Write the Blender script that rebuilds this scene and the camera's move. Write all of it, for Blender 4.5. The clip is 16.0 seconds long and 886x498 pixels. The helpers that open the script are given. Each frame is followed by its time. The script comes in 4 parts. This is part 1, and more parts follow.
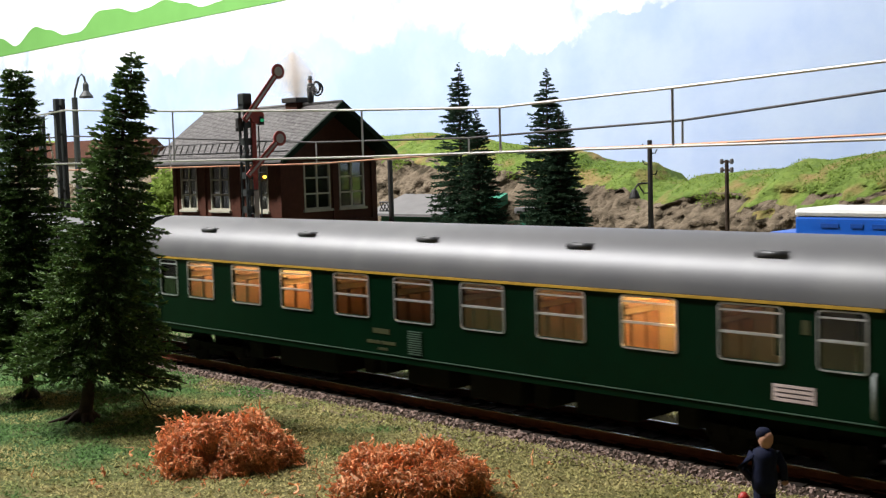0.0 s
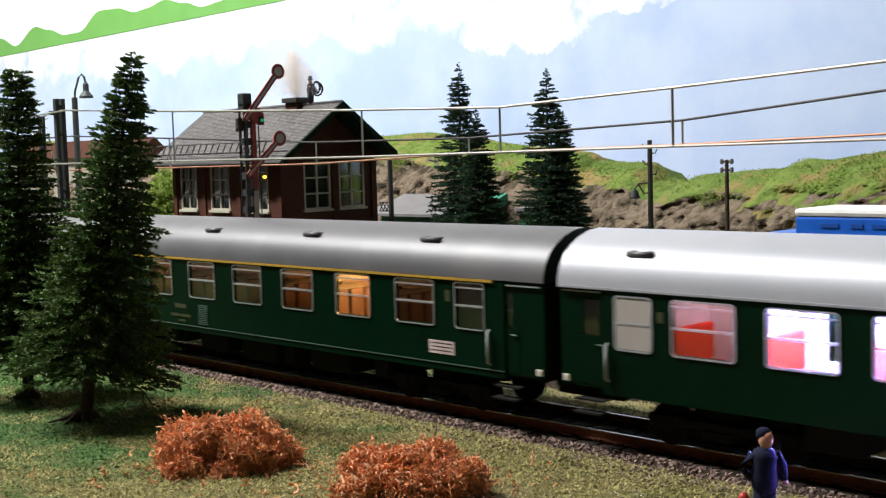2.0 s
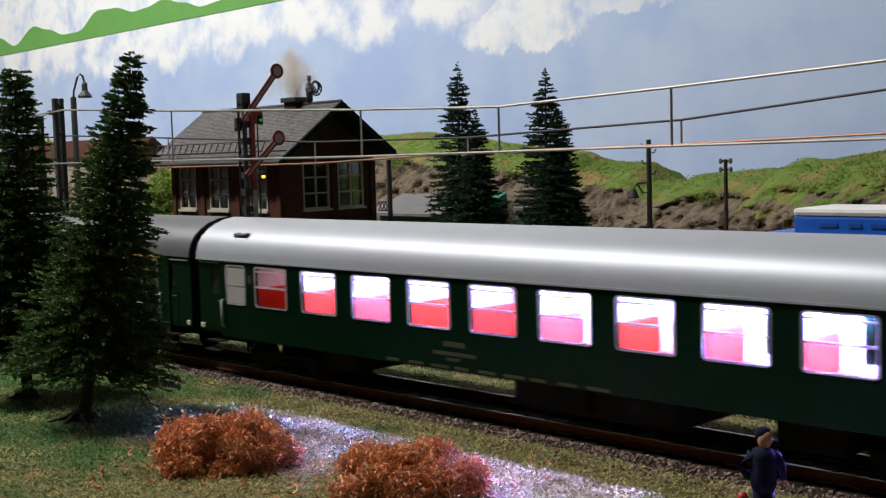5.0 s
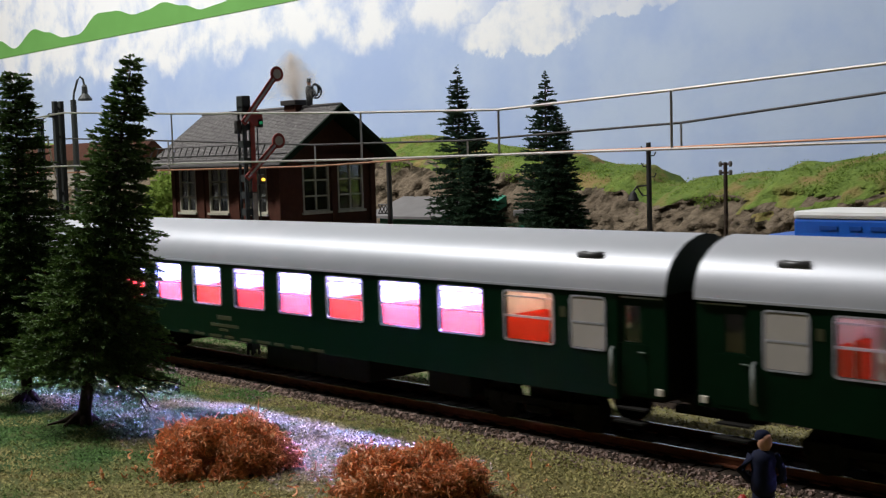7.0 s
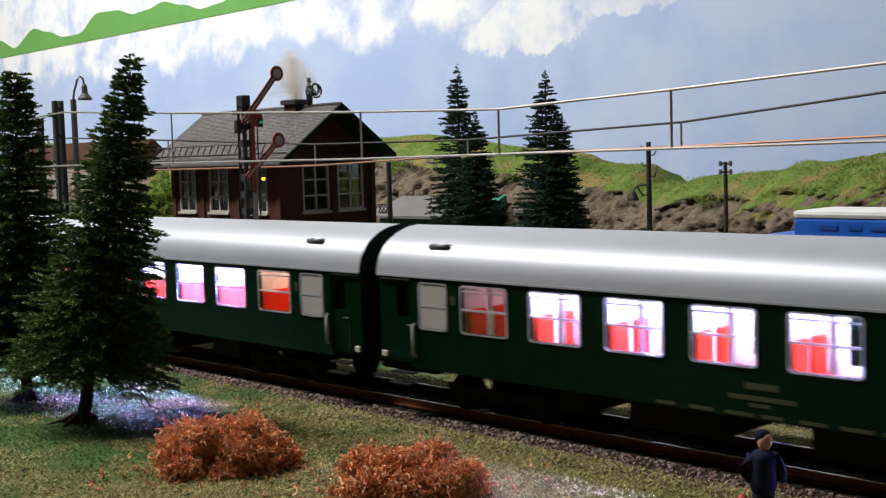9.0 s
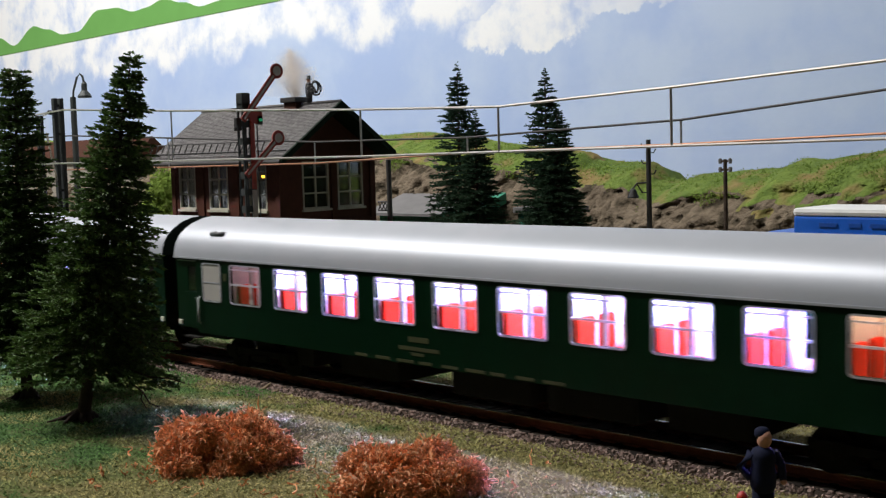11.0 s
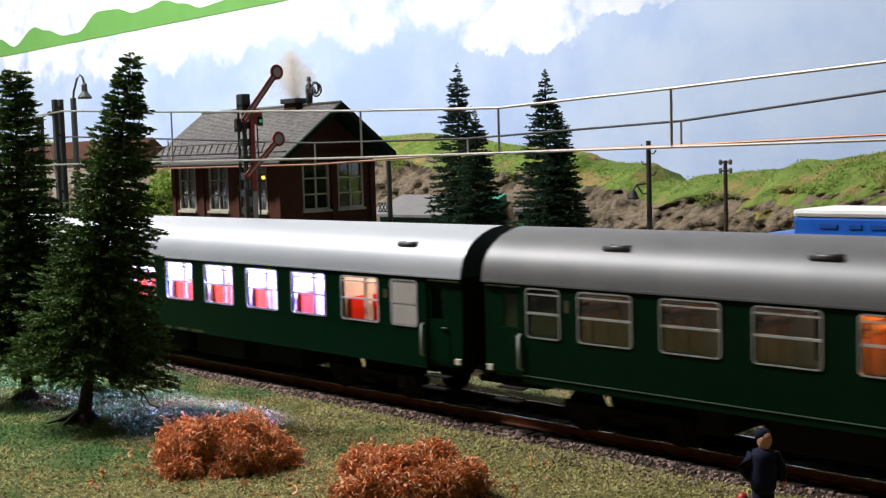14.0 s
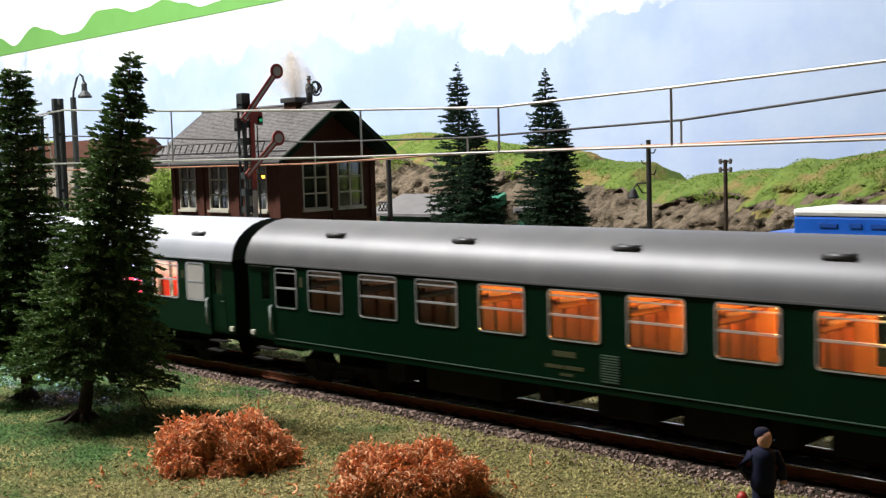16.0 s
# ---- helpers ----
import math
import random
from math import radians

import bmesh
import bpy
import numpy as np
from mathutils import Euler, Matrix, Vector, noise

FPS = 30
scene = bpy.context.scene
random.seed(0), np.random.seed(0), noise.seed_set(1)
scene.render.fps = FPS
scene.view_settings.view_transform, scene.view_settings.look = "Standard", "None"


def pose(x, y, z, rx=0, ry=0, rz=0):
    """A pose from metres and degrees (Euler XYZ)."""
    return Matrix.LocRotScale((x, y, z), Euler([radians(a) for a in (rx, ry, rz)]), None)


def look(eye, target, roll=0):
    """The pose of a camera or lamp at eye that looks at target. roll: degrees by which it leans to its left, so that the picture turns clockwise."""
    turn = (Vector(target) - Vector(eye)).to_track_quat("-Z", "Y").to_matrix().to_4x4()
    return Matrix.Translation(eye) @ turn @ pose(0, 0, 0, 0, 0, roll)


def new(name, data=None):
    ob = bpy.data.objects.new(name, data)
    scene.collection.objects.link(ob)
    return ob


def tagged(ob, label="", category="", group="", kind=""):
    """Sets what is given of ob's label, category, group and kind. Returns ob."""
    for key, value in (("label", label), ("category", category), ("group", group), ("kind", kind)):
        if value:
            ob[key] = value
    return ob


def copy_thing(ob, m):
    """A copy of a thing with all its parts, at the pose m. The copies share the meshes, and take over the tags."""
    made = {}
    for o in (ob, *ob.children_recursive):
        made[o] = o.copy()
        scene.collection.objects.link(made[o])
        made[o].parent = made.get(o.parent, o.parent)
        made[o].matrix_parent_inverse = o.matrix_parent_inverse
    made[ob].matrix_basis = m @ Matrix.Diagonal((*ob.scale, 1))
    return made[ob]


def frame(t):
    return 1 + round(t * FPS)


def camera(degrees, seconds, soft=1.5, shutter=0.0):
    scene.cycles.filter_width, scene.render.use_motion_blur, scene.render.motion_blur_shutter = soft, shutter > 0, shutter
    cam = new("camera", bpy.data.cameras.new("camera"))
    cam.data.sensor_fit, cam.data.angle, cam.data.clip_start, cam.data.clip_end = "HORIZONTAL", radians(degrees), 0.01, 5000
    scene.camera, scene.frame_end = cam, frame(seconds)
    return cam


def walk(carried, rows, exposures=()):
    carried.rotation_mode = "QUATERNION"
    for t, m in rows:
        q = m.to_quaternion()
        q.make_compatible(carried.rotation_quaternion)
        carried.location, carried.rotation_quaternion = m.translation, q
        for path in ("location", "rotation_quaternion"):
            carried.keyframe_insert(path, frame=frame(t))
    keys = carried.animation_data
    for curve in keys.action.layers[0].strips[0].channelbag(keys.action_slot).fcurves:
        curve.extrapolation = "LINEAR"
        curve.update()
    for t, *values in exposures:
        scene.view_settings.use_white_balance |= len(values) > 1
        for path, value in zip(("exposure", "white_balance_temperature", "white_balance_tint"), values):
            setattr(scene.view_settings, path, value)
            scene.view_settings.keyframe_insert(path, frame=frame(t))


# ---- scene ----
MM = 0.001


def at(x, y, z, rx=0, ry=0, rz=0):
    """A pose from millimetres and degrees."""
    return pose(x * MM, y * MM, z * MM, rx, ry, rz)


# The camera rests on the layout's front edge; it is nudged a little now and then.
cam = camera(40.4, 16.0, soft=1.25, shutter=0.8)
EYE = Vector((144.4 * MM, -240.4 * MM, 69.2 * MM))


def aim(yaw, pitch, roll):
    """Yaw from +y towards +x, pitch downwards, both in degrees."""
    a, b = radians(yaw), radians(pitch)
    way = Vector((math.sin(a) * math.cos(b), math.cos(a) * math.cos(b), -math.sin(b)))
    return look(EYE, EYE + way, roll)


NUDGES = [(0, 0, 0), (3.5, 0, 0), (4.0, -.03, -.04), (6.3, -.07, .06), (7.0, -.06, .115), (8.5, -.06, .115), (9.0, -.06, .09),
          (11.4, -.06, -.03), (12.0, -.03, -.01), (12.5, -.06, -.01), (13.4, -.04, -.01), (14.0, -.06, .03), (14.5, -.06, -.01), (16.0, -.06, -.01)]
walk(cam, [(t, aim(-45.69 - a, 4.5 - b, -1.7)) for t, a, b in NUDGES],
     exposures=[(0, .25), (1.6, .2), (2.6, 0), (3.4, -.35), (4.2, -.6), (6.3, -.72), (9.2, -.46), (11.3, -.58), (12.6, -.6),
                (13.5, -.33), (14.2, 0), (15, .14), (16, .18)])

# ---- light: one tube lamp on the room's ceiling, the room closed round the layout ----
world = bpy.data.worlds.new("room_air")
scene.world = world
world.use_nodes = True
world.node_tree.nodes["Background"].inputs[0].default_value = (.8, .85, 1, 1)
world.node_tree.nodes["Background"].inputs[1].default_value = .02
lamp = bpy.data.lights.new("tube_light", "AREA")
lamp.shape, lamp.size, lamp.size_y, lamp.energy, lamp.color = "RECTANGLE", .82, .08, 26.8, (1, .985, .965)
tube = new("tube_light", lamp)
tube.matrix_world = pose(-.73, -.27, .82, 20)


# ---- materials ----
def rgba(c):
    return (*c, 1)


def material(name, colour, rough=.6, metal=0.0, second=None, grain=2.0, amount=.5, bump=.0, bump_mm=.4, coat=0.0, per=0.0, speckle=None, west=0.0, leafy=0.0):
    """A principled surface: two colours mixed by noise at two scales (grain in mm), a fine relief, and a change of value from piece to piece."""
    m = bpy.data.materials.new(name)
    m.use_nodes = True
    nt = m.node_tree
    b = nt.nodes["Principled BSDF"]
    b.inputs["Roughness"].default_value, b.inputs["Metallic"].default_value = rough, metal
    b.inputs["Coat Weight"].default_value = coat
    if rough > .72:
        b.inputs["Specular IOR Level"].default_value = .15
    tc = nt.nodes.new("ShaderNodeTexCoord")
    second = second or tuple(v * .72 for v in colour)
    n1, n2 = nt.nodes.new("ShaderNodeTexNoise"), nt.nodes.new("ShaderNodeTexNoise")
    n1.inputs["Scale"].default_value, n1.inputs["Detail"].default_value = 1000 / grain, 5
    n2.inputs["Scale"].default_value, n2.inputs["Detail"].default_value = 1000 / (grain * 9), 3
    for n in (n1, n2):
        nt.links.new(tc.outputs["Object"], n.inputs["Vector"])
    add = nt.nodes.new("ShaderNodeMath")
    add.operation = "ADD"
    nt.links.new(n1.outputs["Fac"], add.inputs[0]), nt.links.new(n2.outputs["Fac"], add.inputs[1])
    ramp = nt.nodes.new("ShaderNodeMapRange")
    ramp.inputs["From Min"].default_value, ramp.inputs["From Max"].default_value = 1 - .35 * amount - .05, 1 + .35 * amount + .05
    ramp.inputs["To Max"].default_value = 1
    nt.links.new(add.outputs[0], ramp.inputs["Value"])
    mix = nt.nodes.new("ShaderNodeMix")
    mix.data_type = "RGBA"
    mix.inputs["A"].default_value, mix.inputs["B"].default_value = rgba(colour), rgba(second)
    nt.links.new(ramp.outputs[0], mix.inputs["Factor"])
    out = mix.outputs["Result"]
    if speckle:
        n3 = nt.nodes.new("ShaderNodeTexNoise")
        n3.inputs["Scale"].default_value, n3.inputs["Detail"].default_value = 1000 / speckle[1], 2
        nt.links.new(tc.outputs["Object"], n3.inputs["Vector"])
        r3 = nt.nodes.new("ShaderNodeMapRange")
        r3.inputs["From Min"].default_value, r3.inputs["From Max"].default_value = .5, .66
        level = n3.outputs["Fac"]
        if west:
            sx, ma, ad = nt.nodes.new("ShaderNodeSeparateXYZ"), nt.nodes.new("ShaderNodeMath"), nt.nodes.new("ShaderNodeMath")
            ma.operation, ad.operation = "MULTIPLY_ADD", "ADD"
            ma.inputs[1].default_value, ma.inputs[2].default_value = -west, -west * .115
            nt.links.new(tc.outputs["Object"], sx.inputs[0]), nt.links.new(sx.outputs["X"], ma.inputs[0])
            nt.links.new(ma.outputs[0], ad.inputs[0]), nt.links.new(level, ad.inputs[1])
            level = ad.outputs[0]
        nt.links.new(level, r3.inputs["Value"])
        mx = nt.nodes.new("ShaderNodeMix")
        mx.data_type = "RGBA"
        mx.inputs["B"].default_value = rgba(speckle[0])
        nt.links.new(r3.outputs[0], mx.inputs["Factor"]), nt.links.new(out, mx.inputs["A"])
        out = mx.outputs["Result"]
    if per:
        hsv = nt.nodes.new("ShaderNodeHueSaturation")
        info = nt.nodes.new("ShaderNodeObjectInfo") if per > 0 else nt.nodes.new("ShaderNodeNewGeometry")
        rnd = nt.nodes.new("ShaderNodeMapRange")
        rnd.inputs["To Min"].default_value, rnd.inputs["To Max"].default_value = 1 - abs(per), 1 + abs(per)
        nt.links.new(info.outputs["Random" if per > 0 else "Random Per Island"], rnd.inputs["Value"])
        nt.links.new(rnd.outputs[0], hsv.inputs["Value"]), nt.links.new(out, hsv.inputs["Color"])
        out = hsv.outputs["Color"]
    nt.links.new(out, b.inputs["Base Color"])
    if leafy:
        tl, mx = nt.nodes.new("ShaderNodeBsdfTranslucent"), nt.nodes.new("ShaderNodeMixShader")
        mx.inputs[0].default_value = leafy
        nt.links.new(out, tl.inputs["Color"]), nt.links.new(b.outputs[0], mx.inputs[1]), nt.links.new(tl.outputs[0], mx.inputs[2])
        nt.links.new(mx.outputs[0], nt.nodes["Material Output"].inputs[0])
    if bump:
        bn = nt.nodes.new("ShaderNodeBump")
        bn.inputs["Strength"].default_value, bn.inputs["Distance"].default_value = bump, bump_mm * MM
        nt.links.new(n1.outputs["Fac"], bn.inputs["Height"]), nt.links.new(bn.outputs[0], b.inputs["Normal"])
    return m


def glowing(name, colour, strength):
    m = bpy.data.materials.new(name)
    m.use_nodes = True
    b = m.node_tree.nodes["Principled BSDF"]
    b.inputs["Base Color"].default_value = rgba(colour)
    b.inputs["Emission Color"].default_value, b.inputs["Emission Strength"].default_value = rgba(colour), strength
    return m


def clear(name, tint, gloss=.12):
    m = bpy.data.materials.new(name)
    m.use_nodes = True
    nt = m.node_tree
    nt.nodes.remove(nt.nodes["Principled BSDF"])
    a, g, mx = nt.nodes.new("ShaderNodeBsdfTransparent"), nt.nodes.new("ShaderNodeBsdfGlossy"), nt.nodes.new("ShaderNodeMixShader")
    a.inputs[0].default_value, g.inputs["Roughness"].default_value, mx.inputs[0].default_value = rgba(tint), .08, gloss
    nt.links.new(a.outputs[0], mx.inputs[1]), nt.links.new(g.outputs[0], mx.inputs[2])
    nt.links.new(mx.outputs[0], nt.nodes["Material Output"].inputs[0])
    return m


GREEN = material("coach_green", (.0006, .0132, .0047), .36, 0, (.0005, .0104, .0036), 6, .4, .03, .1)
GREEN_END = material("roof_end_dark_green", (.008, .022, .014), .5)
GREEN.node_tree.nodes["Principled BSDF"].inputs["Specular IOR Level"].default_value = .09
ROOF_DARK = material("roof_grey", (.135, .135, .138), .48, .3, (.105, .105, .112), 14, .4, .02, .1)
ROOF_LIGHT = material("roof_silver", (.42, .43, .47), .45, .25, (.38, .40, .44), 14, .4, .02, .1)
SILVER = material("frame_silver", (.56, .56, .57), .32, .5, None, 3, .2)
BLACK = material("rubber_black", (.006, .006, .006), .8, 0, (.010, .009, .008), 3, .5)
UNDER = material("underframe_black", (.006, .0055, .005), .9, 0, (.010, .009, .0075), 3, .6, .2)
YELLOW = material("stripe_yellow", (.52, .31, .035), .5)
GOLD = material("lettering_gold", (.042, .046, .011), .6)
PLATE_PRINT = material("plate_print", (.46, .34, .33), .6)
VENT = material("ventilator_grey", (.085, .085, .09), .45, .3, (.06, .06, .065), 2, .5)
CREAM = material("cream_plate", (.72, .68, .58), .5)
PINKISH = material("plate_pinkish", (.62, .50, .48), .55)
LINE = material("line_grey_green", (.055, .105, .072), .55)
RAILGREY = material("handrail_grey", (.36, .40, .39), .4)
WHITEGLASS = material("frosted_glass", (.43, .40, .375), .5, 0, (.39, .365, .345), 6, .3)
PANE = clear("window_glass", (.93, .95, .95), .06)
PANE_DIM = clear("window_glass_dim", (.62, .60, .58), .08)
SEAT_RED = material("seat_red", (.64, .034, .015), .9, 0, (.54, .026, .011), 4, .5)
SEAT_RED.node_tree.nodes["Principled BSDF"].inputs["Specular IOR Level"].default_value = .01
FRAME_CLEAR = material("frame_clear_plastic", (.66, .67, .72), .4, 0, None, 3, .2, leafy=.55)
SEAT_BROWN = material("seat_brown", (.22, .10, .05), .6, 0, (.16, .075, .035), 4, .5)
# orange seats carry the lamp glow; coach four's unlit compartments take the brown
SEAT_LIT_ORANGE = material("seat_lit_orange", (.20, .060, .014), .6, 0, (.15, .042, .01), 4, .5)
WALL_CREAM = material("partition_cream", (.66, .60, .56), .6)
WALL_TAN = material("partition_tan", (.42, .30, .19), .6, 0, (.36, .25, .15), 6, .5)
# coach four's partitions: grey copy painted for unlit compartments, orange for lit ones
WALL_DIM_GREY = material("partition_dim_grey", (.26, .235, .20), .6, 0, (.22, .20, .17), 6, .5)
WALL_LIT_ORANGE = material("partition_lit_orange", (.56, .28, .10), .6, 0, (.5, .23, .08), 6, .5)
LED_WHITE = glowing("strip_light_white", (.25, .21, 1.0), 7600)
LED_SOFT = glowing("strip_light_soft", (.28, .24, 1.0), 2100)
LED_COOL = glowing("strip_light_cool", (.30, .32, 1.0), 1700)
LED_FAINT = glowing("strip_light_faint", (.42, .41, 1.0), 950)
LED_DIM = glowing("strip_light_dim", (1.0, .66, .48), 55)
LED_LOW = glowing("strip_light_low", (1.0, .60, .78), 20)
# the grey and faint ones are added fill for light leaking into unlit compartments
FILL_GREY = glowing("fill_grey", (1.0, .86, .70), 9)
BULB_LOW = glowing("bulb_low", (1.0, .58, .22), 28)
FILL_FAINT = glowing("fill_faint", (1.0, .66, .36), 12)
BULB_MID = glowing("bulb_mid", (1.0, .62, .25), 125)
BULB_WARM = glowing("bulb_warm", (1.0, .62, .24), 215)
BULB_ORANGE = glowing("bulb_orange", (1.0, .43, .09), 125)
RAIL = material("rail_rusty", (.19, .066, .032), .75, .1, (.11, .036, .018), 3, .7, .2)
RAILTOP = material("rail_head_steel", (.55, .53, .5), .25, 1, (.4, .36, .33), 5, .6)
SLEEPER = material("sleeper_brown", (.013, .0085, .006), .9, 0, (.008, .0055, .004), 2, .7, .3, per=.25)
STONE = material("ballast_stone", (.30, .215, .185), .9, 0, (.13, .092, .078), .8, .8, .3, per=-.45)
TURF = material("turf_mat", (.10, .105, .036), .95, 0, (.19, .155, .070), 2.5, .9, 1, 1.2, speckle=((.050, .095, .030), 22), west=1.6)
GRASS = material("grass_flock", (.200, .205, .066), .95, 0, (.40, .335, .155), 3, 1, per=-.48, speckle=((.088, .170, .052), 20), west=1.6, leafy=.15)
EARTH = material("layout_ground", (.27, .245, .15), .95, 0, (.19, .175, .10), 3, .9, .6, .6)
NEEDLE = material("spruce_needles", (.108, .182, .042), .65, 0, (.040, .088, .020), 3, 1, per=-.6, leafy=.15)
NEEDLE_FAR = material("spruce_needles_dark", (.045, .082, .046), .9, 0, (.024, .050, .030), 4, .9, per=-.4, leafy=.25)
DRY_ROOT = material("dry_root", (.32, .24, .17), .85, 0, (.2, .15, .10), 1.5, .8, .5, .4)
BED = material("track_bed_brown", (.038, .027, .019), .95, 0, (.018, .013, .010), 1.5, .9, .6, .5)
BARK = material("bark_brown", (.075, .055, .040), .85, 0, (.03, .02, .016), 1.5, .9, .8, .5)
MOSS = material("bush_orange", (.86, .46, .22), .5, 0, (.64, .26, .105), 6, 1, per=-.35, leafy=.25)
BRICK = material("wall_brown", (.085, .030, .018), .75, 0, (.045, .017, .011), 2.5, .8, .4, .3)
# wall brown darkened for the gable's shade; also on chimney and far roof
BRICK_DARK = material("wall_brown_dark", (.068, .026, .016), .8, 0, (.040, .016, .010), 2.5, .8, .3, .3)
SHINGLE = material("roof_shingle", (.150, .142, .140), .8, 0, (.095, .09, .09), 2, .8, .2, .2, per=-.22)
FASCIA = material("fascia_green", (.004, .014, .0065), .85)
FRAME_PALE = material("window_frame_pale", (.40, .385, .31), .7)
BLIND = material("curtain_pale", (.55, .53, .47), .9)
BLIND_BLUE = material("curtain_blue", (.20, .25, .42), .9)
IRON = material("iron_dark", (.020, .021, .022), .55, .2, (.035, .03, .028), 2, .6)
MAST = material("mast_grey_green", (.018, .023, .022), .6, .1, (.026, .030, .029), 2, .6)
RED = material("signal_red", (.30, .028, .016), .6)
SIGNAL_WHITE = material("signal_white", (.42, .36, .32), .6)
WIRE = material("wire_silver", (.60, .58, .55), .35, .8, (.5, .46, .43), 8, .4)
COPPER = material("wire_copper", (.50, .24, .14), .4, .7, (.4, .2, .12), 8, .4)
COTTON = material("smoke_wool", (.90, .86, .82), 1, 0, (.84, .79, .75), 3, .6, leafy=.7)
# the dark speckle paints crevice shade into the rock colour
ROCK = material("rock_brown", (.22, .175, .125), .95, 0, (.095, .072, .050), 3, 1, 1, 3, speckle=((.050, .040, .026), 8))
MEADOW = material("meadow_green", (.17, .23, .048), .95, 0, (.075, .125, .030), 4, 1, 1, 2.5, speckle=((.23, .17, .07), 16))
TUFT = material("meadow_tuft", (.23, .31, .066), .95, 0, (.16, .24, .048), 14, 1, per=-.15, leafy=.45)
BLUE = material("truck_blue", (.010, .11, .52), .35, 0, (.008, .09, .46), 8, .3)
BLUE_DARK = material("truck_blue_dark", (.009, .080, .40), .4)
WHITE = material("paint_white", (.80, .80, .78), .5, 0, (.72, .72, .70), 12, .3)
CONCRETE = material("shed_roof_grey", (.17, .165, .165), .8, 0, (.13, .125, .125), 8, .6)
TEAL = material("shed_green", (.02, .20, .12), .6)
CLOTH_NAVY = material("figure_navy", (.007, .010, .032), .8, 0, (.005, .007, .020), 2, .4)
WOOD = material("table_edge", (.33, .22, .12), .6, 0, (.25, .16, .08), 12, .8)
PLASTER = material("room_plaster", (.38, .36, .34), .9, 0, (.34, .32, .30), 60, .5)
CARPET = material("room_floor", (.22, .19, .16), .95, 0, (.17, .15, .12), 20, .6)
MOUNTAIN = material("printed_green", (.14, .35, .085), .7, 0, (.12, .31, .07), 30, .5)


# ---- mesh helpers, all in millimetres ----
def finish(bm, name, mat, smooth=False):
    bmesh.ops.recalc_face_normals(bm, faces=bm.faces)
    for v in bm.verts:
        v.co *= MM
    me = bpy.data.meshes.new(name)
    bm.to_mesh(me)
    bm.free()
    if smooth:
        me.shade_smooth()
    for m in (mat if isinstance(mat, (list, tuple)) else (mat,)):
        me.materials.append(m)
    return me


def part(name, bm, mat, parent, label="", smooth=False, m=None):
    ob = new(name, finish(bm, name, mat, smooth))
    ob.parent = parent
    if m is not None:
        ob.matrix_basis = m
    return tagged(ob, label)


def mesh_part(name, me, parent, m=None):
    ob = new(name, me)
    ob.parent = parent
    if m is not None:
        ob.matrix_basis = m
    return ob


def thing(name, m, label, category, group="", kind=""):
    ob = new(name)
    ob.empty_display_size = .01
    ob.matrix_basis = m
    return tagged(ob, label, category, group, kind)


def solid(name, bm, mat, m, label, category="", group="", kind="", smooth=False):
    ob = new(name, finish(bm, name, mat, smooth))
    ob.matrix_basis = m
    return tagged(ob, label, category, group, kind)


def box(bm, x0, x1, y0, y1, z0, z1, bevel=0):
    r = bmesh.ops.create_cube(bm, size=1)
    for v in r["verts"]:
        v.co = Vector((x0 + (v.co.x + .5) * (x1 - x0), y0 + (v.co.y + .5) * (y1 - y0), z0 + (v.co.z + .5) * (z1 - z0)))
    if bevel:
        es = list({e for v in r["verts"] for e in v.link_edges})
        bmesh.ops.bevel(bm, geom=es, offset=bevel, segments=2, affect="EDGES", profile=.6)
    return bm


def panel(bm, xs, zs, ya, yb, holes):
    """One wall as a single body between ya and yb, with rectangular openings (x0, x1, z0, z1)."""
    xs = sorted({*xs, *(v for h in holes for v in h[:2])})
    zs = sorted({*zs, *(v for h in holes for v in h[2:])})
    full = {(i, k) for i in range(len(xs) - 1) for k in range(len(zs) - 1)
            if not any(h[0] <= (xs[i] + xs[i + 1]) / 2 <= h[1] and h[2] <= (zs[k] + zs[k + 1]) / 2 <= h[3] for h in holes)}
    made = {}

    def v(i, k, y):
        if (i, k, y) not in made:
            made[i, k, y] = bm.verts.new((xs[i], y, zs[k]))
        return made[i, k, y]
    for i, k in full:
        for y in (ya, yb):
            bm.faces.new((v(i, k, y), v(i + 1, k, y), v(i + 1, k + 1, y), v(i, k + 1, y)))
        for di, dk, a, b in ((-1, 0, (i, k), (i, k + 1)), (1, 0, (i + 1, k), (i + 1, k + 1)), (0, -1, (i, k), (i + 1, k)), (0, 1, (i, k + 1), (i + 1, k + 1))):
            if (i + di, k + dk) not in full:
                bm.faces.new((v(*a, ya), v(*b, ya), v(*b, yb), v(*a, yb)))
    return bm


def fresh():
    return bmesh.new()


def boxed(*a, bevel=0):
    return box(fresh(), *a, bevel=bevel)


def pipe(bm, pts, r, n=8, r2=None, caps=True):
    """A round bar along points, tapering from r to r2."""
    pts = [Vector(p) for p in pts]
    rings = []
    for i, p in enumerate(pts):
        d = (pts[min(i + 1, len(pts) - 1)] - pts[max(i - 1, 0)]).normalized()
        a = d.cross(Vector((0, 0, 1)) if abs(d.z) < .9 else Vector((1, 0, 0))).normalized()
        b = d.cross(a)
        rr = r if r2 is None else r + (r2 - r) * i / (len(pts) - 1)
        rings.append([bm.verts.new(p + rr * (math.cos(k * math.tau / n) * a + math.sin(k * math.tau / n) * b)) for k in range(n)])
    for s, e in zip(rings, rings[1:]):
        for k in range(n):
            bm.faces.new((s[k], s[(k + 1) % n], e[(k + 1) % n], e[k]))
    if caps:
        bm.faces.new(rings[0]), bm.faces.new(rings[-1])
    return bm


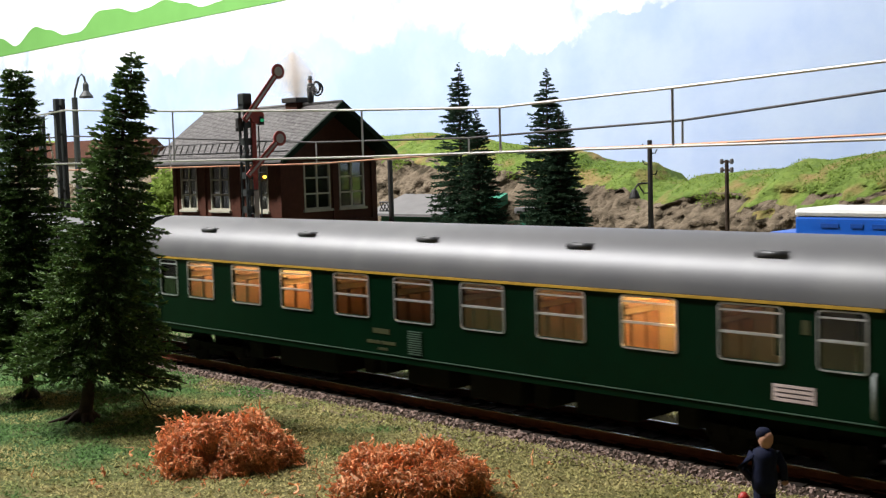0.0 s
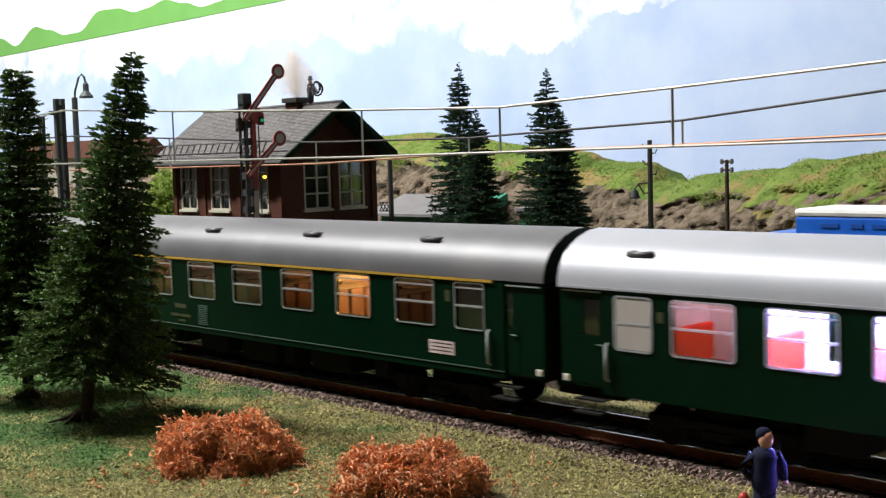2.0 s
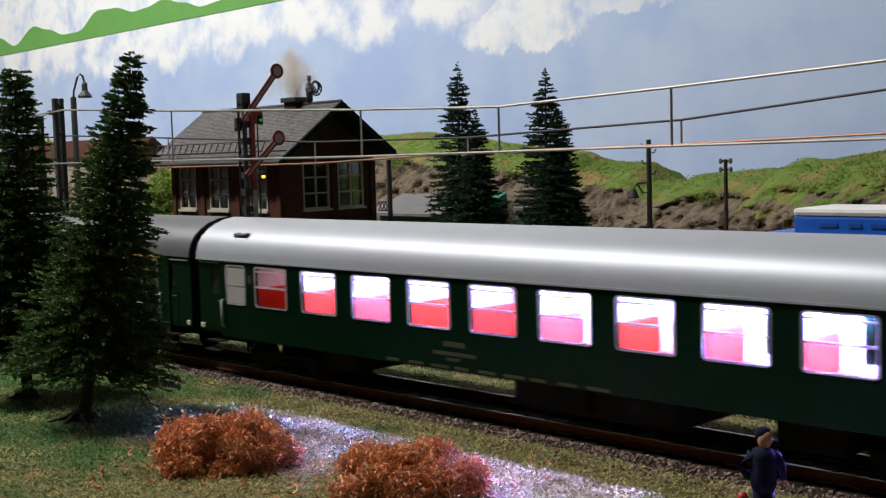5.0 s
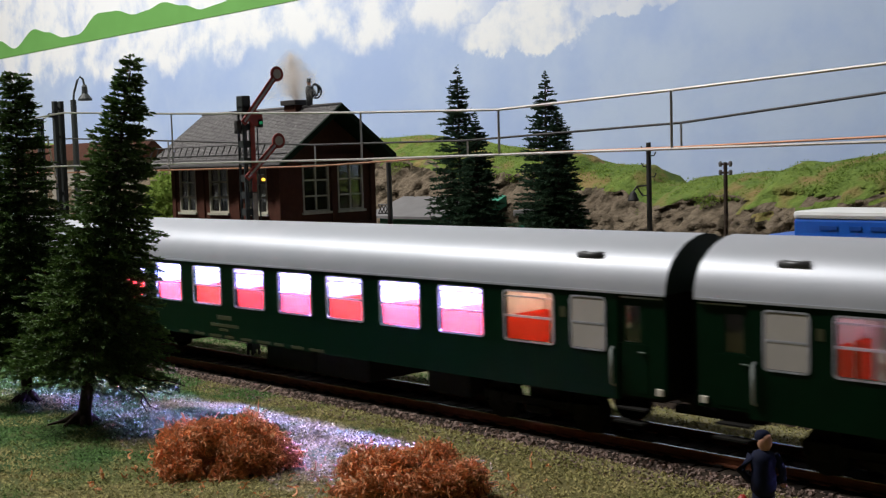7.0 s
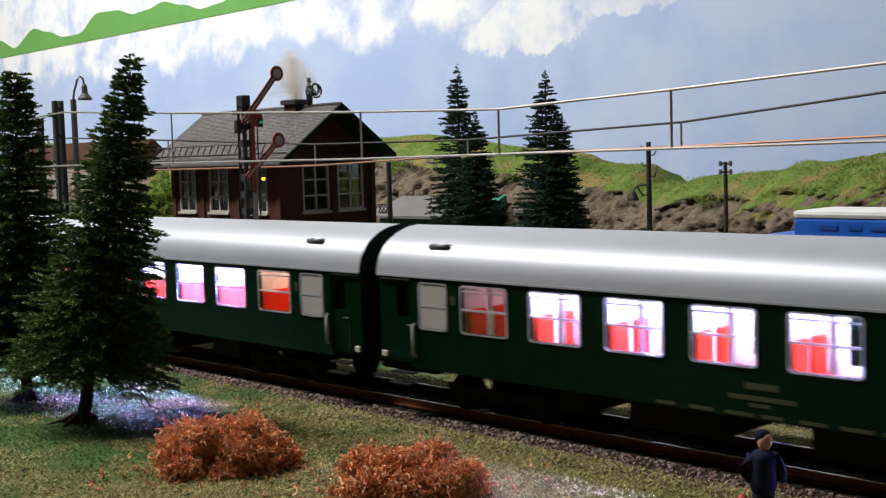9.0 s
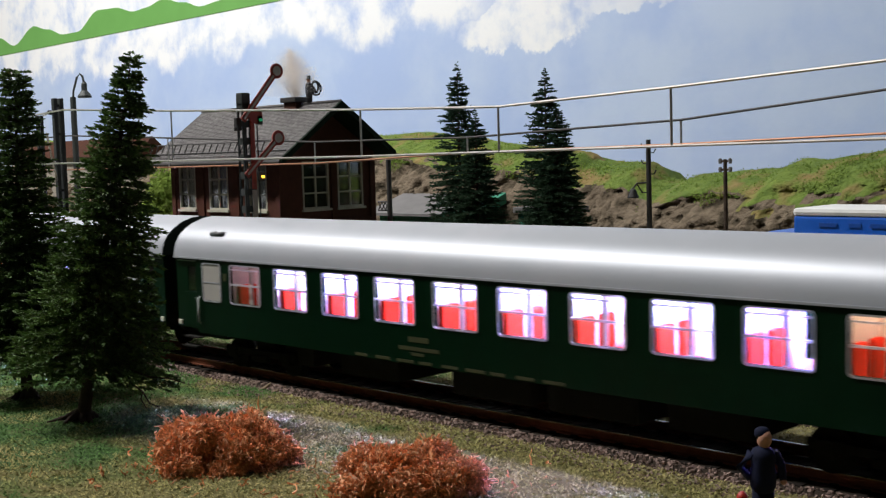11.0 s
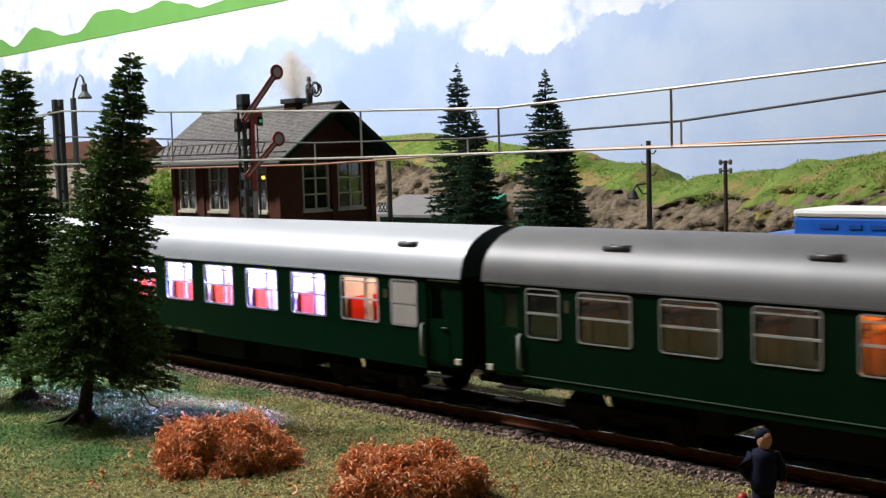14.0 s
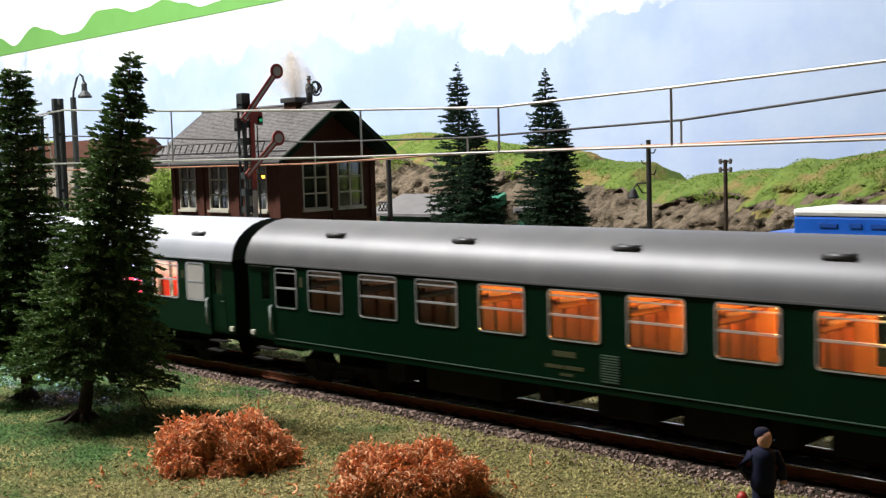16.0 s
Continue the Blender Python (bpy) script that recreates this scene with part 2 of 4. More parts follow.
def lathe(bm, profile, x=0, y=0, n=16):
    """A turned body about an upright axis; profile of (radius, z)."""
    rings = [[bm.verts.new((x + r * math.cos(k * math.tau / n), y + r * math.sin(k * math.tau / n), z)) for k in range(n)] for r, z in profile]
    for s, e in zip(rings, rings[1:]):
        for k in range(n):
            bm.faces.new((s[k], s[(k + 1) % n], e[(k + 1) % n], e[k]))
    bm.faces.new(rings[0]), bm.faces.new(rings[-1])
    return bm


def prism(bm, outline, x0, x1):
    """An outline of (y, z) carried along x."""
    a, b = ([bm.verts.new((x, y, z)) for y, z in outline] for x in (x0, x1))
    n = len(outline)
    for k in range(n):
        bm.faces.new((a[k], a[(k + 1) % n], b[(k + 1) % n], b[k]))
    bm.faces.new(a), bm.faces.new(b)
    return bm


def vault(outline, x0, x1, closed=True):
    """A smooth long shell over an open outline, with flat ends that keep their own corners and, if closed, a flat underside."""
    bm = fresh()
    xs = (x0, x0 + 2, (x0 + x1) / 2, x1 - 2, x1)
    rings = [[bm.verts.new((x, y, z)) for y, z in outline] for x in xs]
    for a, b in zip(rings, rings[1:]):
        for k in range(len(outline) - 1):
            bm.faces.new((a[k], a[k + 1], b[k + 1], b[k])).smooth = True
    for x in (x0, x1):
        bm.faces.new([bm.verts.new((x, y, z)) for y, z in outline]).material_index = 1
    if closed:
        bm.faces.new([bm.verts.new(p) for p in ((x0, *outline[0]), (x1, *outline[0]), (x1, *outline[-1]), (x0, *outline[-1]))])
    return bm


def rounded(w, h, r, n=4):
    pts = []
    for cx, cz, a0 in ((w / 2 - r, h / 2 - r, 0), (-w / 2 + r, h / 2 - r, 90), (-w / 2 + r, -h / 2 + r, 180), (w / 2 - r, -h / 2 + r, 270)):
        for k in range(n + 1):
            a = radians(a0 + 90 * k / n)
            pts.append((cx + r * math.cos(a), cz + r * math.sin(a)))
    return pts


def ring(bm, w, h, r, border, y0, y1, cx=0, cz=0):
    """A rounded rectangular frame in the xz plane, from y0 to y1."""
    out, inn = rounded(w, h, r), rounded(w - 2 * border, h - 2 * border, max(.15, r - border))
    loops = [[bm.verts.new((cx + a, y, cz + b)) for a, b in pts] for pts, y in ((out, y0), (inn, y0), (inn, y1), (out, y1))]
    n = len(out)
    for s, e in zip(loops, loops[1:] + loops[:1]):
        for k in range(n):
            bm.faces.new((s[k], s[(k + 1) % n], e[(k + 1) % n], e[k]))
    return bm


def cloud_mesh(name, verts, faces, mat):
    """A mesh from arrays that the code has worked out, in millimetres."""
    me = bpy.data.meshes.new(name)
    verts = np.asarray(verts, float) * MM
    faces = np.asarray(faces, int)
    me.from_pydata(verts.tolist(), [], faces.tolist())
    me.materials.append(mat)
    return me


# ---- room and layout ----
def room():
    x0, x1, y0, y1, z0, z1 = -2100, 1500, -1700, 420, -900, 1350
    for name, b in (("wall_back", (x0, x1, y1, y1 + 80, z0, z1)), ("wall_front", (x0, x1, y0 - 80, y0, z0, z1)),
                    ("wall_west", (x0 - 80, x0, y0, y1, z0, z1)), ("wall_east", (x1, x1 + 80, y0, y1, z0, z1))):
        solid(name, boxed(*b), PLASTER, Matrix(), "pale plastered room wall behind the layout", "wall", kind="structure")
    solid("ceiling", boxed(x0, x1, y0, y1, z1, z1 + 60), PLASTER, Matrix(), "pale plastered room ceiling", "ceiling", kind="structure")
    solid("floor", boxed(x0, x1, y0, y1, z0 - 60, z0), CARPET, Matrix(), "dark carpeted room floor", "floor", kind="structure")


def backdrop():
    m = bpy.data.materials.new("painted_sky")
    m.use_nodes = True
    nt = m.node_tree
    b = nt.nodes["Principled BSDF"]
    b.inputs["Roughness"].default_value = .85
    tc, sep = nt.nodes.new("ShaderNodeTexCoord"), nt.nodes.new("ShaderNodeSeparateXYZ")
    nt.links.new(tc.outputs["Object"], sep.inputs[0])

    def calc(op, *ins):
        n = nt.nodes.new("ShaderNodeMath")
        n.operation = op
        for i, v in enumerate(ins):
            if isinstance(v, (int, float)):
                n.inputs[i].default_value = v
            else:
                nt.links.new(v, n.inputs[i])
        return n.outputs[0]

    def span(v, a, c):
        n = nt.nodes.new("ShaderNodeMapRange")
        n.interpolation_type = "SMOOTHSTEP"
        n.inputs["From Min"].default_value, n.inputs["From Max"].default_value = a, c
        nt.links.new(v, n.inputs["Value"])
        return n.outputs[0]

    def puffs(mm, detail):
        n = nt.nodes.new("ShaderNodeTexNoise")
        n.inputs["Scale"].default_value, n.inputs["Detail"].default_value, n.inputs["Roughness"].default_value = 1000 / mm, detail, .62
        nt.links.new(tc.outputs["Object"], n.inputs["Vector"])
        return n.outputs["Fac"]

    x, z = sep.outputs["X"], sep.outputs["Z"]
    n1, n2 = puffs(110, 7), puffs(42, 6)
    wob = calc("ADD", calc("MULTIPLY", calc("SUBTRACT", n1, .5), .085), calc("MULTIPLY", calc("SUBTRACT", n2, .5), .055))
    zz = calc("ADD", z, wob)
    bank = calc("MULTIPLY", span(zz, .160, .182), span(calc("ADD", x, wob), -.41, -.45))
    dx, dz = calc("DIVIDE", calc("ADD", x, .405), .062), calc("DIVIDE", calc("SUBTRACT", zz, .158), .022)
    blob = span(calc("ADD", calc("MULTIPLY", dx, dx), calc("MULTIPLY", dz, dz)), 1.15, .7)
    dx2, dz2 = calc("DIVIDE", calc("ADD", x, .33), .075), calc("DIVIDE", calc("SUBTRACT", zz, .166), .010)
    blob2 = calc("MULTIPLY", span(calc("ADD", calc("MULTIPLY", dx2, dx2), calc("MULTIPLY", dz2, dz2)), 1.2, .6), .7)
    high = calc("MULTIPLY", span(calc("ADD", z, calc("MULTIPLY", wob, 1.3)), .246, .262), span(z, .205, .212))
    cloud = calc("MAXIMUM", calc("MAXIMUM", bank, blob), calc("MAXIMUM", blob2, high))
    cloud = calc("MULTIPLY", calc("MULTIPLY", cloud, span(n2, .26, .56)), .92)
    mix = nt.nodes.new("ShaderNodeMix")
    mix.data_type = "RGBA"
    sky = nt.nodes.new("ShaderNodeMix")
    sky.data_type = "RGBA"
    sky.inputs["A"].default_value, sky.inputs["B"].default_value = (.45, .54, .71, 1), (.35, .45, .69, 1)
    nt.links.new(span(n1, .35, .65), sky.inputs["Factor"])
    nt.links.new(sky.outputs["Result"], mix.inputs["A"])
    mix.inputs["B"].default_value = (.80, .80, .80, 1)
    nt.links.new(cloud, mix.inputs["Factor"])
    nt.links.new(mix.outputs["Result"], b.inputs["Base Color"])
    bump = nt.nodes.new("ShaderNodeBump")
    bump.inputs["Strength"].default_value, bump.inputs["Distance"].default_value = .25, .002
    nt.links.new(n2, bump.inputs["Height"]), nt.links.new(bump.outputs[0], b.inputs["Normal"])
    bd = solid("backdrop", boxed(-2000, 900, 380, 386, -20, 420), m, Matrix(), "hand-painted pale blue sky board with white clouds", "backdrop", kind="structure")
    # printed green mountain strip with a straight lower border
    peaks = [(-1300, 214), (-1250, 222), (-1210, 217), (-1171, 205), (-1122, 222), (-1092, 216), (-1054, 207), (-1023, 207), (-980, 224.5), (-946, 223.5),
             (-909, 216), (-886, 217.5), (-857, 222), (-823, 215.5), (-793, 208.5), (-764, 210.5), (-720, 219), (-670, 233), (-610, 222), (-540, 230), (-470, 218)]
    bm = fresh()
    tops = []
    for (xa, za), (xb, zb) in zip(peaks, peaks[1:]):
        for k in range(5):
            f = k / 5
            f2 = f * f * (3 - 2 * f)
            tops.append((xa + (xb - xa) * f, za + (zb - za) * f2))
    lo = [(x, 196.4 + (x + 1214) * .0082) for x, _ in tops]
    fr = [bm.verts.new((x, 379.5, z)) for x, z in tops], [bm.verts.new((x, 379.5, z)) for x, z in lo]
    bk = [bm.verts.new((x, 380, z)) for x, z in tops], [bm.verts.new((x, 380, z)) for x, z in lo]
    for k in range(len(tops) - 1):
        bm.faces.new((fr[0][k], fr[0][k + 1], fr[1][k + 1], fr[1][k]))
        bm.faces.new((fr[0][k], fr[0][k + 1], bk[0][k + 1], bk[0][k]))
        bm.faces.new((fr[1][k], fr[1][k + 1], bk[1][k + 1], bk[1][k]))
    part("mountain_strip", bm, MOUNTAIN, bd, "flat printed green mountain silhouette")


def height(x, y):
    """The lie of the ground, in mm."""
    v = noise.noise(Vector((x / 40, y / 40, 3))) * 1.1 + noise.noise(Vector((x / 11, y / 11, 7))) * .45
    flat = min(1, max(0, (abs(y) - 14) / 10)) if y < 28 else 0
    return -4.2 + v * flat


def ground():
    bm = fresh()
    xs = [-1480, -900, -600] + list(range(-400, 122, 6)) + [160, 260, 500, 1060]
    ys = [-205, -170] + list(range(-140, 40, 5)) + [90, 200, 300, 378]
    grid = [[bm.verts.new((x, y, height(x, y))) for y in ys] for x in xs]
    for i in range(len(xs) - 1):
        for j in range(len(ys) - 1):
            f = bm.faces.new((grid[i][j], grid[i + 1][j], grid[i + 1][j + 1], grid[i][j + 1]))
            f.material_index = 0 if ys[j] < -20 else 1
    for f in bm.faces:
        f.smooth = True
    solid("ground", bm, (TURF, EARTH), Matrix(), "layout ground of green and straw turf mat", "ground", kind="structure")
    solid("layout_board", boxed(-1480, 1060, -205, 378, -24, -8, bevel=1), WOOD, Matrix(), "wooden baseboard under the model railway", "baseboard", kind="structure")
    for x in (-1400, 980):
        for y in (-180, 340):
            solid("trestle_leg", boxed(x - 22, x + 22, y - 22, y + 22, -900, -24, bevel=2), WOOD, Matrix(), "square wooden leg under the baseboard", "leg", "legs under the layout")


def turf_fibres():
    rng = np.random.default_rng(5)
    n = 150000
    x = rng.uniform(-330, 70, n)
    y = -16.9 - 111 * rng.uniform(0, 1, n) ** 1.15
    rear = np.arange(n) % 6 == 0
    y = np.where(rear, rng.uniform(19, 44, n), y)
    keep = ~((x > 40) & (y < -60))
    x, y = x[keep], y[keep]
    n = len(x)
    z = np.array([height(a, b) for a, b in zip(x, y)])
    a = rng.uniform(0, math.tau, n)
    ln, w = rng.uniform(.4, 1.25, n), rng.uniform(.14, .36, n)
    up = rng.uniform(.1, .75, n)
    d = np.stack([np.cos(a) * np.sqrt(1 - up ** 2), np.sin(a) * np.sqrt(1 - up ** 2), up], 1)
    s = np.stack([-np.sin(a), np.cos(a), rng.uniform(-.4, .4, n)], 1)
    o = np.stack([x, y, z + .22], 1)
    v = np.stack([o - s * w[:, None], o + s * w[:, None], o + d * ln[:, None]], 1).reshape(-1, 3)
    ob = new("grass", cloud_mesh("grass", v, np.arange(3 * n).reshape(-1, 3), GRASS))
    tagged(ob, "short green and straw flock grass on the ground", "grass", kind="stuff")


def stones(name, count, ylo, yhi, x0, x1, zfun, label, size=(.45, 1.0), seed=3, mat=STONE):
    rng = np.random.default_rng(seed)
    base = np.array([(-1, -1, -1), (1, -1, -1), (1, 1, -1), (-1, 1, -1), (-1, -1, 1), (1, -1, 1), (1, 1, 1), (-1, 1, 1)], float) * .5
    fc = np.array([(0, 3, 2, 1), (4, 5, 6, 7), (0, 1, 5, 4), (1, 2, 6, 5), (2, 3, 7, 6), (3, 0, 4, 7)])
    V, Fc = [], []
    for i in range(count):
        p = base * (1 + rng.uniform(-.35, .35, (8, 3))) * rng.uniform(*size) * rng.uniform(.7, 1.3, 3)
        e = Euler(rng.uniform(0, 6.28, 3)).to_matrix()
        x, y = rng.uniform(x0, x1), rng.uniform(ylo, yhi)
        V.append(p @ np.array(e).T + (x, y, zfun(x, y)))
        Fc.append(fc + 8 * i)
    ob = new(name, cloud_mesh(name, np.concatenate(V), np.concatenate(Fc), mat))
    tagged(ob, label, "ballast", kind="stuff")


def railway(y, name, x0, x1, label):
    t = thing(name, at(0, y, 0), label, "railway track", "tracks", "")
    bm = prism(fresh(), [(-17.8, -4.7), (-14.7, -2.9), (14.7, -2.9), (17.8, -4.7)], x0, x1)
    part("ballast_bed", bm, BED, t, "brown grey ballast bed")
    for s in (-1, 1):
        c = s * 8.6
        prof = [(c - 1.15, -2.4), (c + 1.15, -2.4), (c + 1.15, -2.05), (c + .3, -1.8), (c + .3, -.75), (c + .42, -.6), (c + .42, -.05), (c - .42, -.05), (c - .42, -.6), (c - .3, -.75), (c - .3, -1.8), (c - 1.15, -2.05)]
        r = part("rail", prism(fresh(), prof, x0, x1), RAIL, t, "rusty brown steel rail")
        part("rail_head", boxed(x0, x1, c - .40, c + .40, -.05, .02), RAILTOP, r, "polished bright rail head")
    bm = boxed(-1.5, 1.5, -14.2, 14.2, -4, -2.6, bevel=.2)
    for s in (-1, 1):
        box(bm, -.9, .9, s * 8.6 - 2.1, s * 8.6 + 2.1, -2.5, -2.05)
    me = finish(bm, "sleeper", SLEEPER)
    for k in range(int((x1 - x0) / 7)):
        if -420 < x0 + 3 + 7 * k < 120:
            mesh_part("sleeper", me, t, at(x0 + 3 + 7 * k, 0, 0))
    return t


# ---- coaches ----
ROOFLINE = [(-16.5, 36.6), (-16.3, 38.6), (-15.4, 41.4), (-13.6, 44.0), (-11.2, 46.0), (-8, 47.8), (-4, 49.1), (0, 49.6),
            (4, 49.1), (8, 47.8), (11.2, 46.0), (13.6, 44.0), (15.4, 41.4), (16.3, 38.6), (16.5, 36.6)]
LONG = 297.0


def bogie(coach, u):
    b = part("bogie", boxed(u - 5, u + 5, -10, 10, 4.5, 10.8, bevel=.4), UNDER, coach, "black four-wheeled bogie")
    for s in (-1, 1):
        bm = fresh()
        box(bm, u - 19, u + 19, s * 11.6 - .8, s * 11.6 + .8, 5.2, 7.2, bevel=.3)
        for du in (-14.4, 14.4):
            box(bm, u + du - 2.2, u + du + 2.2, s * 11.8 - 1.2, s * 11.8 + 1.2, 3.6, 7.6, bevel=.4)
            for k in (-1, 1):
                pipe(bm, [(u + du + 3.6 * k, s * 11.8, 4.6), (u + du + 3.6 * k, s * 11.8, 7.6)], .9, 8)
        box(bm, u - 4, u + 4, s * 11.8 - 1.1, s * 11.8 + 1.1, 3.4, 5.4, bevel=.3)
        part("side_frame", bm, UNDER, b)
        for du in (-14.4, 14.4):
            w = fresh()
            pipe(w, [(u + du, s * 7.6, 5.2), (u + du, s * 8.6, 5.2)], 5.6, 24), pipe(w, [(u + du, s * 8.6, 5.2), (u + du, s * 10.2, 5.2)], 5.2, 24)
            part("wheel", w, UNDER, b)


def coach(name, label, windows, win_z, narrow, frosted, doors, rails, roof_mat, vents, fitting, sole_line, stripe, boxes, side_pane=None):
    """A model coach from u = 0 to LONG along x, rail head at z = 0. fitting: (seat, partition, lamps by compartment, kind)."""
    c = thing(name, Matrix(), label, "railway coach", "coaches of the passing train")
    z0, z1, out = 11.2, 36.8, 16.3
    holes = [(a + .45, b - .45, win_z[0] + .45, win_z[1] - .45) for a, b in windows]
    holes += [(a + .45, b - .45, win_z[0] + .45, win_z[1] - .45) for a, b in narrow + frosted]
    inset = [(d0 + .2, d1 - .2, 25, 33.5) for d0, d1 in doors]
    for s in (-1, 1):
        bm = panel(fresh(), (13.2, LONG - 13.2), (z0, z1), s * out, s * (out - .9), holes)
        part("side_wall", bm, GREEN, c, "glossy dark green side wall")
    for k, (e0, e1) in enumerate(((0, 13.2), (LONG - 13.2, LONG))):
        for s in (-1, 1):
            bm = panel(fresh(), (e0, e1), (z0 + 1.2, z1), s * (out - .55), s * (out - 1.45), [inset[k]])
            part("vestibule_wall", bm, GREEN, c, "dark green entrance wall")
        x = (0, .9) if k == 0 else (LONG - .9, LONG)
        part("end_wall", boxed(*x, -14.8, 14.8, z0 + 1.2, z1), BLACK, c, "black coach end")
        xe = (-3.3, .2) if k == 0 else (LONG - .2, LONG + 3.3)
        part("gangway", ring(fresh(), 11, 27, 3, 1.6, *xe, 0, 0), BLACK, c, "black rubber gangway bellows", m=at(0, 0, 26, 0, 0, -90))
        for s in (-1, 1):
            d0, d1 = doors[k]
            dr = part("door", boxed(d0 - 1.9, d1 + 1.9, s * 15.75 - .12, s * 15.75 + .12, z0 + 2, 24.6), GREEN, c, "narrow dark green folding door")
            part("door_window", boxed(d0, d1, s * 15.4 - .12, s * 15.4 + .12, 24.9, 33.6), PANE_DIM, dr)
            part("door_handle", pipe(fresh(), [(d1 + 1.2, s * 16.2, 22.8), (d1 - .6, s * 16.2, 22.8)], .22, 6), LINE, dr)
            part("rain_strip", boxed(e0 + .8, e1 - 1, s * 16.05 - .25, s * 16.05 + .25, 35.3, 35.6), RAILGREY, dr)
            u = rails[k]
            bm = pipe(fresh(), [(u, s * 16.2, 23.4), (u, s * 17.1, 23.0), (u, s * 17.1, 14.9), (u, s * 16.2, 14.5)], .42, 8)
            part("handrail", bm, RAILGREY, c, "pale grey vertical handrail", smooth=True)
            ue = 1.7 if k == 0 else LONG - 1.7
            part("end_marker", boxed(ue - .9, ue + .9, s * 16 - .4, s * 16 + .4, 13.2, 14.8, bevel=.15), CREAM, c, "small cream lamp plate")
            bm = fresh()
            uc = (d0 + d1) / 2
            for q, zz in enumerate((9.2, 6.2)):
                box(bm, uc - 4.2, uc + 4.2, s * (15.6 + q) - 1.6, s * (15.6 + q) + 1.6, zz, zz + .45)
            part("footstep", bm, UNDER, c, "black double entrance step")
            xb = (-4.6, 0) if k == 0 else (LONG, LONG + 4.6)
            bm = pipe(fresh(), [(xb[0], s * 10, 12.1), (xb[1], s * 10, 12.1)], .9, 10)
            xh = xb[0] if k == 0 else xb[1]
            pipe(bm, [(xh - .3, s * 10, 12.1), (xh + .3, s * 10, 12.1)], 2.4, 16)
            part("buffer", bm, BLACK, c)
        xc = (-4.2, 8) if k == 0 else (LONG - 8, LONG + 4.2)
        part("coupling", boxed(*xc, -1.6, 1.6, 6.2, 8.0, bevel=.3), BLACK, c, "black close coupling")
    # roof with raised ends and ventilators
    roof = part("roof", vault(ROOFLINE, -.4, LONG + .4, not fitting[3]), (roof_mat, GREEN_END), c, "smooth grey curved metal roof")
    for s in (-1, 1):
        if not (stripe and s < 0):
            part("gutter", boxed(-.2, LONG + .2, s * 16.55 - .22, s * 16.55 + .22, 36.2, 36.75), roof_mat, roof)
    for u in vents:
        bm = fresh()
        yv, zv = (-12.0, 45.9) if roof_mat is ROOF_DARK else (-13.3, 44.6)
        pipe(bm, [(u - 3.6, yv, zv), (u + 3.6, yv, zv)], .75, 10)
        for k in (-1, 1):
            pipe(bm, [(u + 2.2 * k, yv + .6, zv - 1), (u + 2.2 * k, yv + .3, zv + .8)], .55, 8)
            pipe(bm, [(u + 2.0 * k, yv + 1.4, zv + .5), (u + 3.5 * k, yv + 1.3, zv + .4)], .35, 6)
        part("roof_ventilator", bm, VENT, roof, "small double roof ventilator", smooth=True)
    # windows
    w, h = windows[0][1] - windows[0][0], win_z[1] - win_z[0]
    cz = (win_z[0] + win_z[1]) / 2
    frames = {}

    def frame_mesh(ww, bar):
        if (ww, bar) not in frames:
            bm = ring(fresh(), ww, h, 1.2, .38 if fitting[3] else .32, -.28, .3)
            if bar:
                box(bm, -ww / 2 + .5, ww / 2 - .5, -.2, .3, -.28, .26)
                box(bm, -ww / 2 + .6, ww / 2 - .6, -.1, .2, h / 2 - 1.75, h / 2 - 1.35)
            frames[ww, bar] = finish(bm, "window_frame", FRAME_CLEAR if fitting[3] else SILVER), finish(boxed(-ww / 2 + .6, ww / 2 - .6, .32, .5, -h / 2 + .6, h / 2 - .6), "pane", PANE), \
                finish(boxed(-ww / 2 + .5, ww / 2 - .5, -.12, .3, -h / 2 + .5, h / 2 - .5), "pane", WHITEGLASS)
        return frames[ww, bar]

    for kind, group in (("clear", windows), ("clear", narrow), ("frosted", frosted)):
        for a, b in group:
            fr, pane, milk = frame_mesh(round(b - a, 2), True)
            for s in (-1, 1):
                turn = pose(0, 0, 0, 0, 0, 0 if s < 0 else 180)
                f = mesh_part("window", fr, c, at((a + b) / 2, s * 16.3, cz) @ turn)
                p = mesh_part("pane", milk if kind == "frosted" else pane, f)
                if kind == "clear":
                    p.visible_shadow = False
    # inside
    seat, partition, lamps, strip = fitting
    part("floor_pan", boxed(1, LONG - 1, -15.2, 15.2, 12.2, 14.2), UNDER, c)
    if strip:
        part("ceiling_panel", boxed(1, LONG - 1, -13.6, 13.6, 42.4, 42.8), partition, c)
    else:
        part("ceiling_panel", boxed(1, LONG - 1, -15.2, 15.2, 36.0, 36.5), partition, c)
    pitch = windows[1][0] - windows[0][0]
    walls = [windows[0][0] - (pitch - w) / 2 + k * pitch for k in range(len(windows) + 1)]
    for k, u in enumerate(walls):
        bm = boxed(u - .4, u + .4, -15.2, 4.4, 14.2, 36.0)
        if strip:
            box(bm, u - .4, u + .4, -13.5, 13.5, 36.0, 42.4)
        # the unlit look is put into the partition colour here
        part("partition", bm, WALL_DIM_GREY if lamps[min(k, len(lamps) - 1)] is FILL_GREY else partition, c)
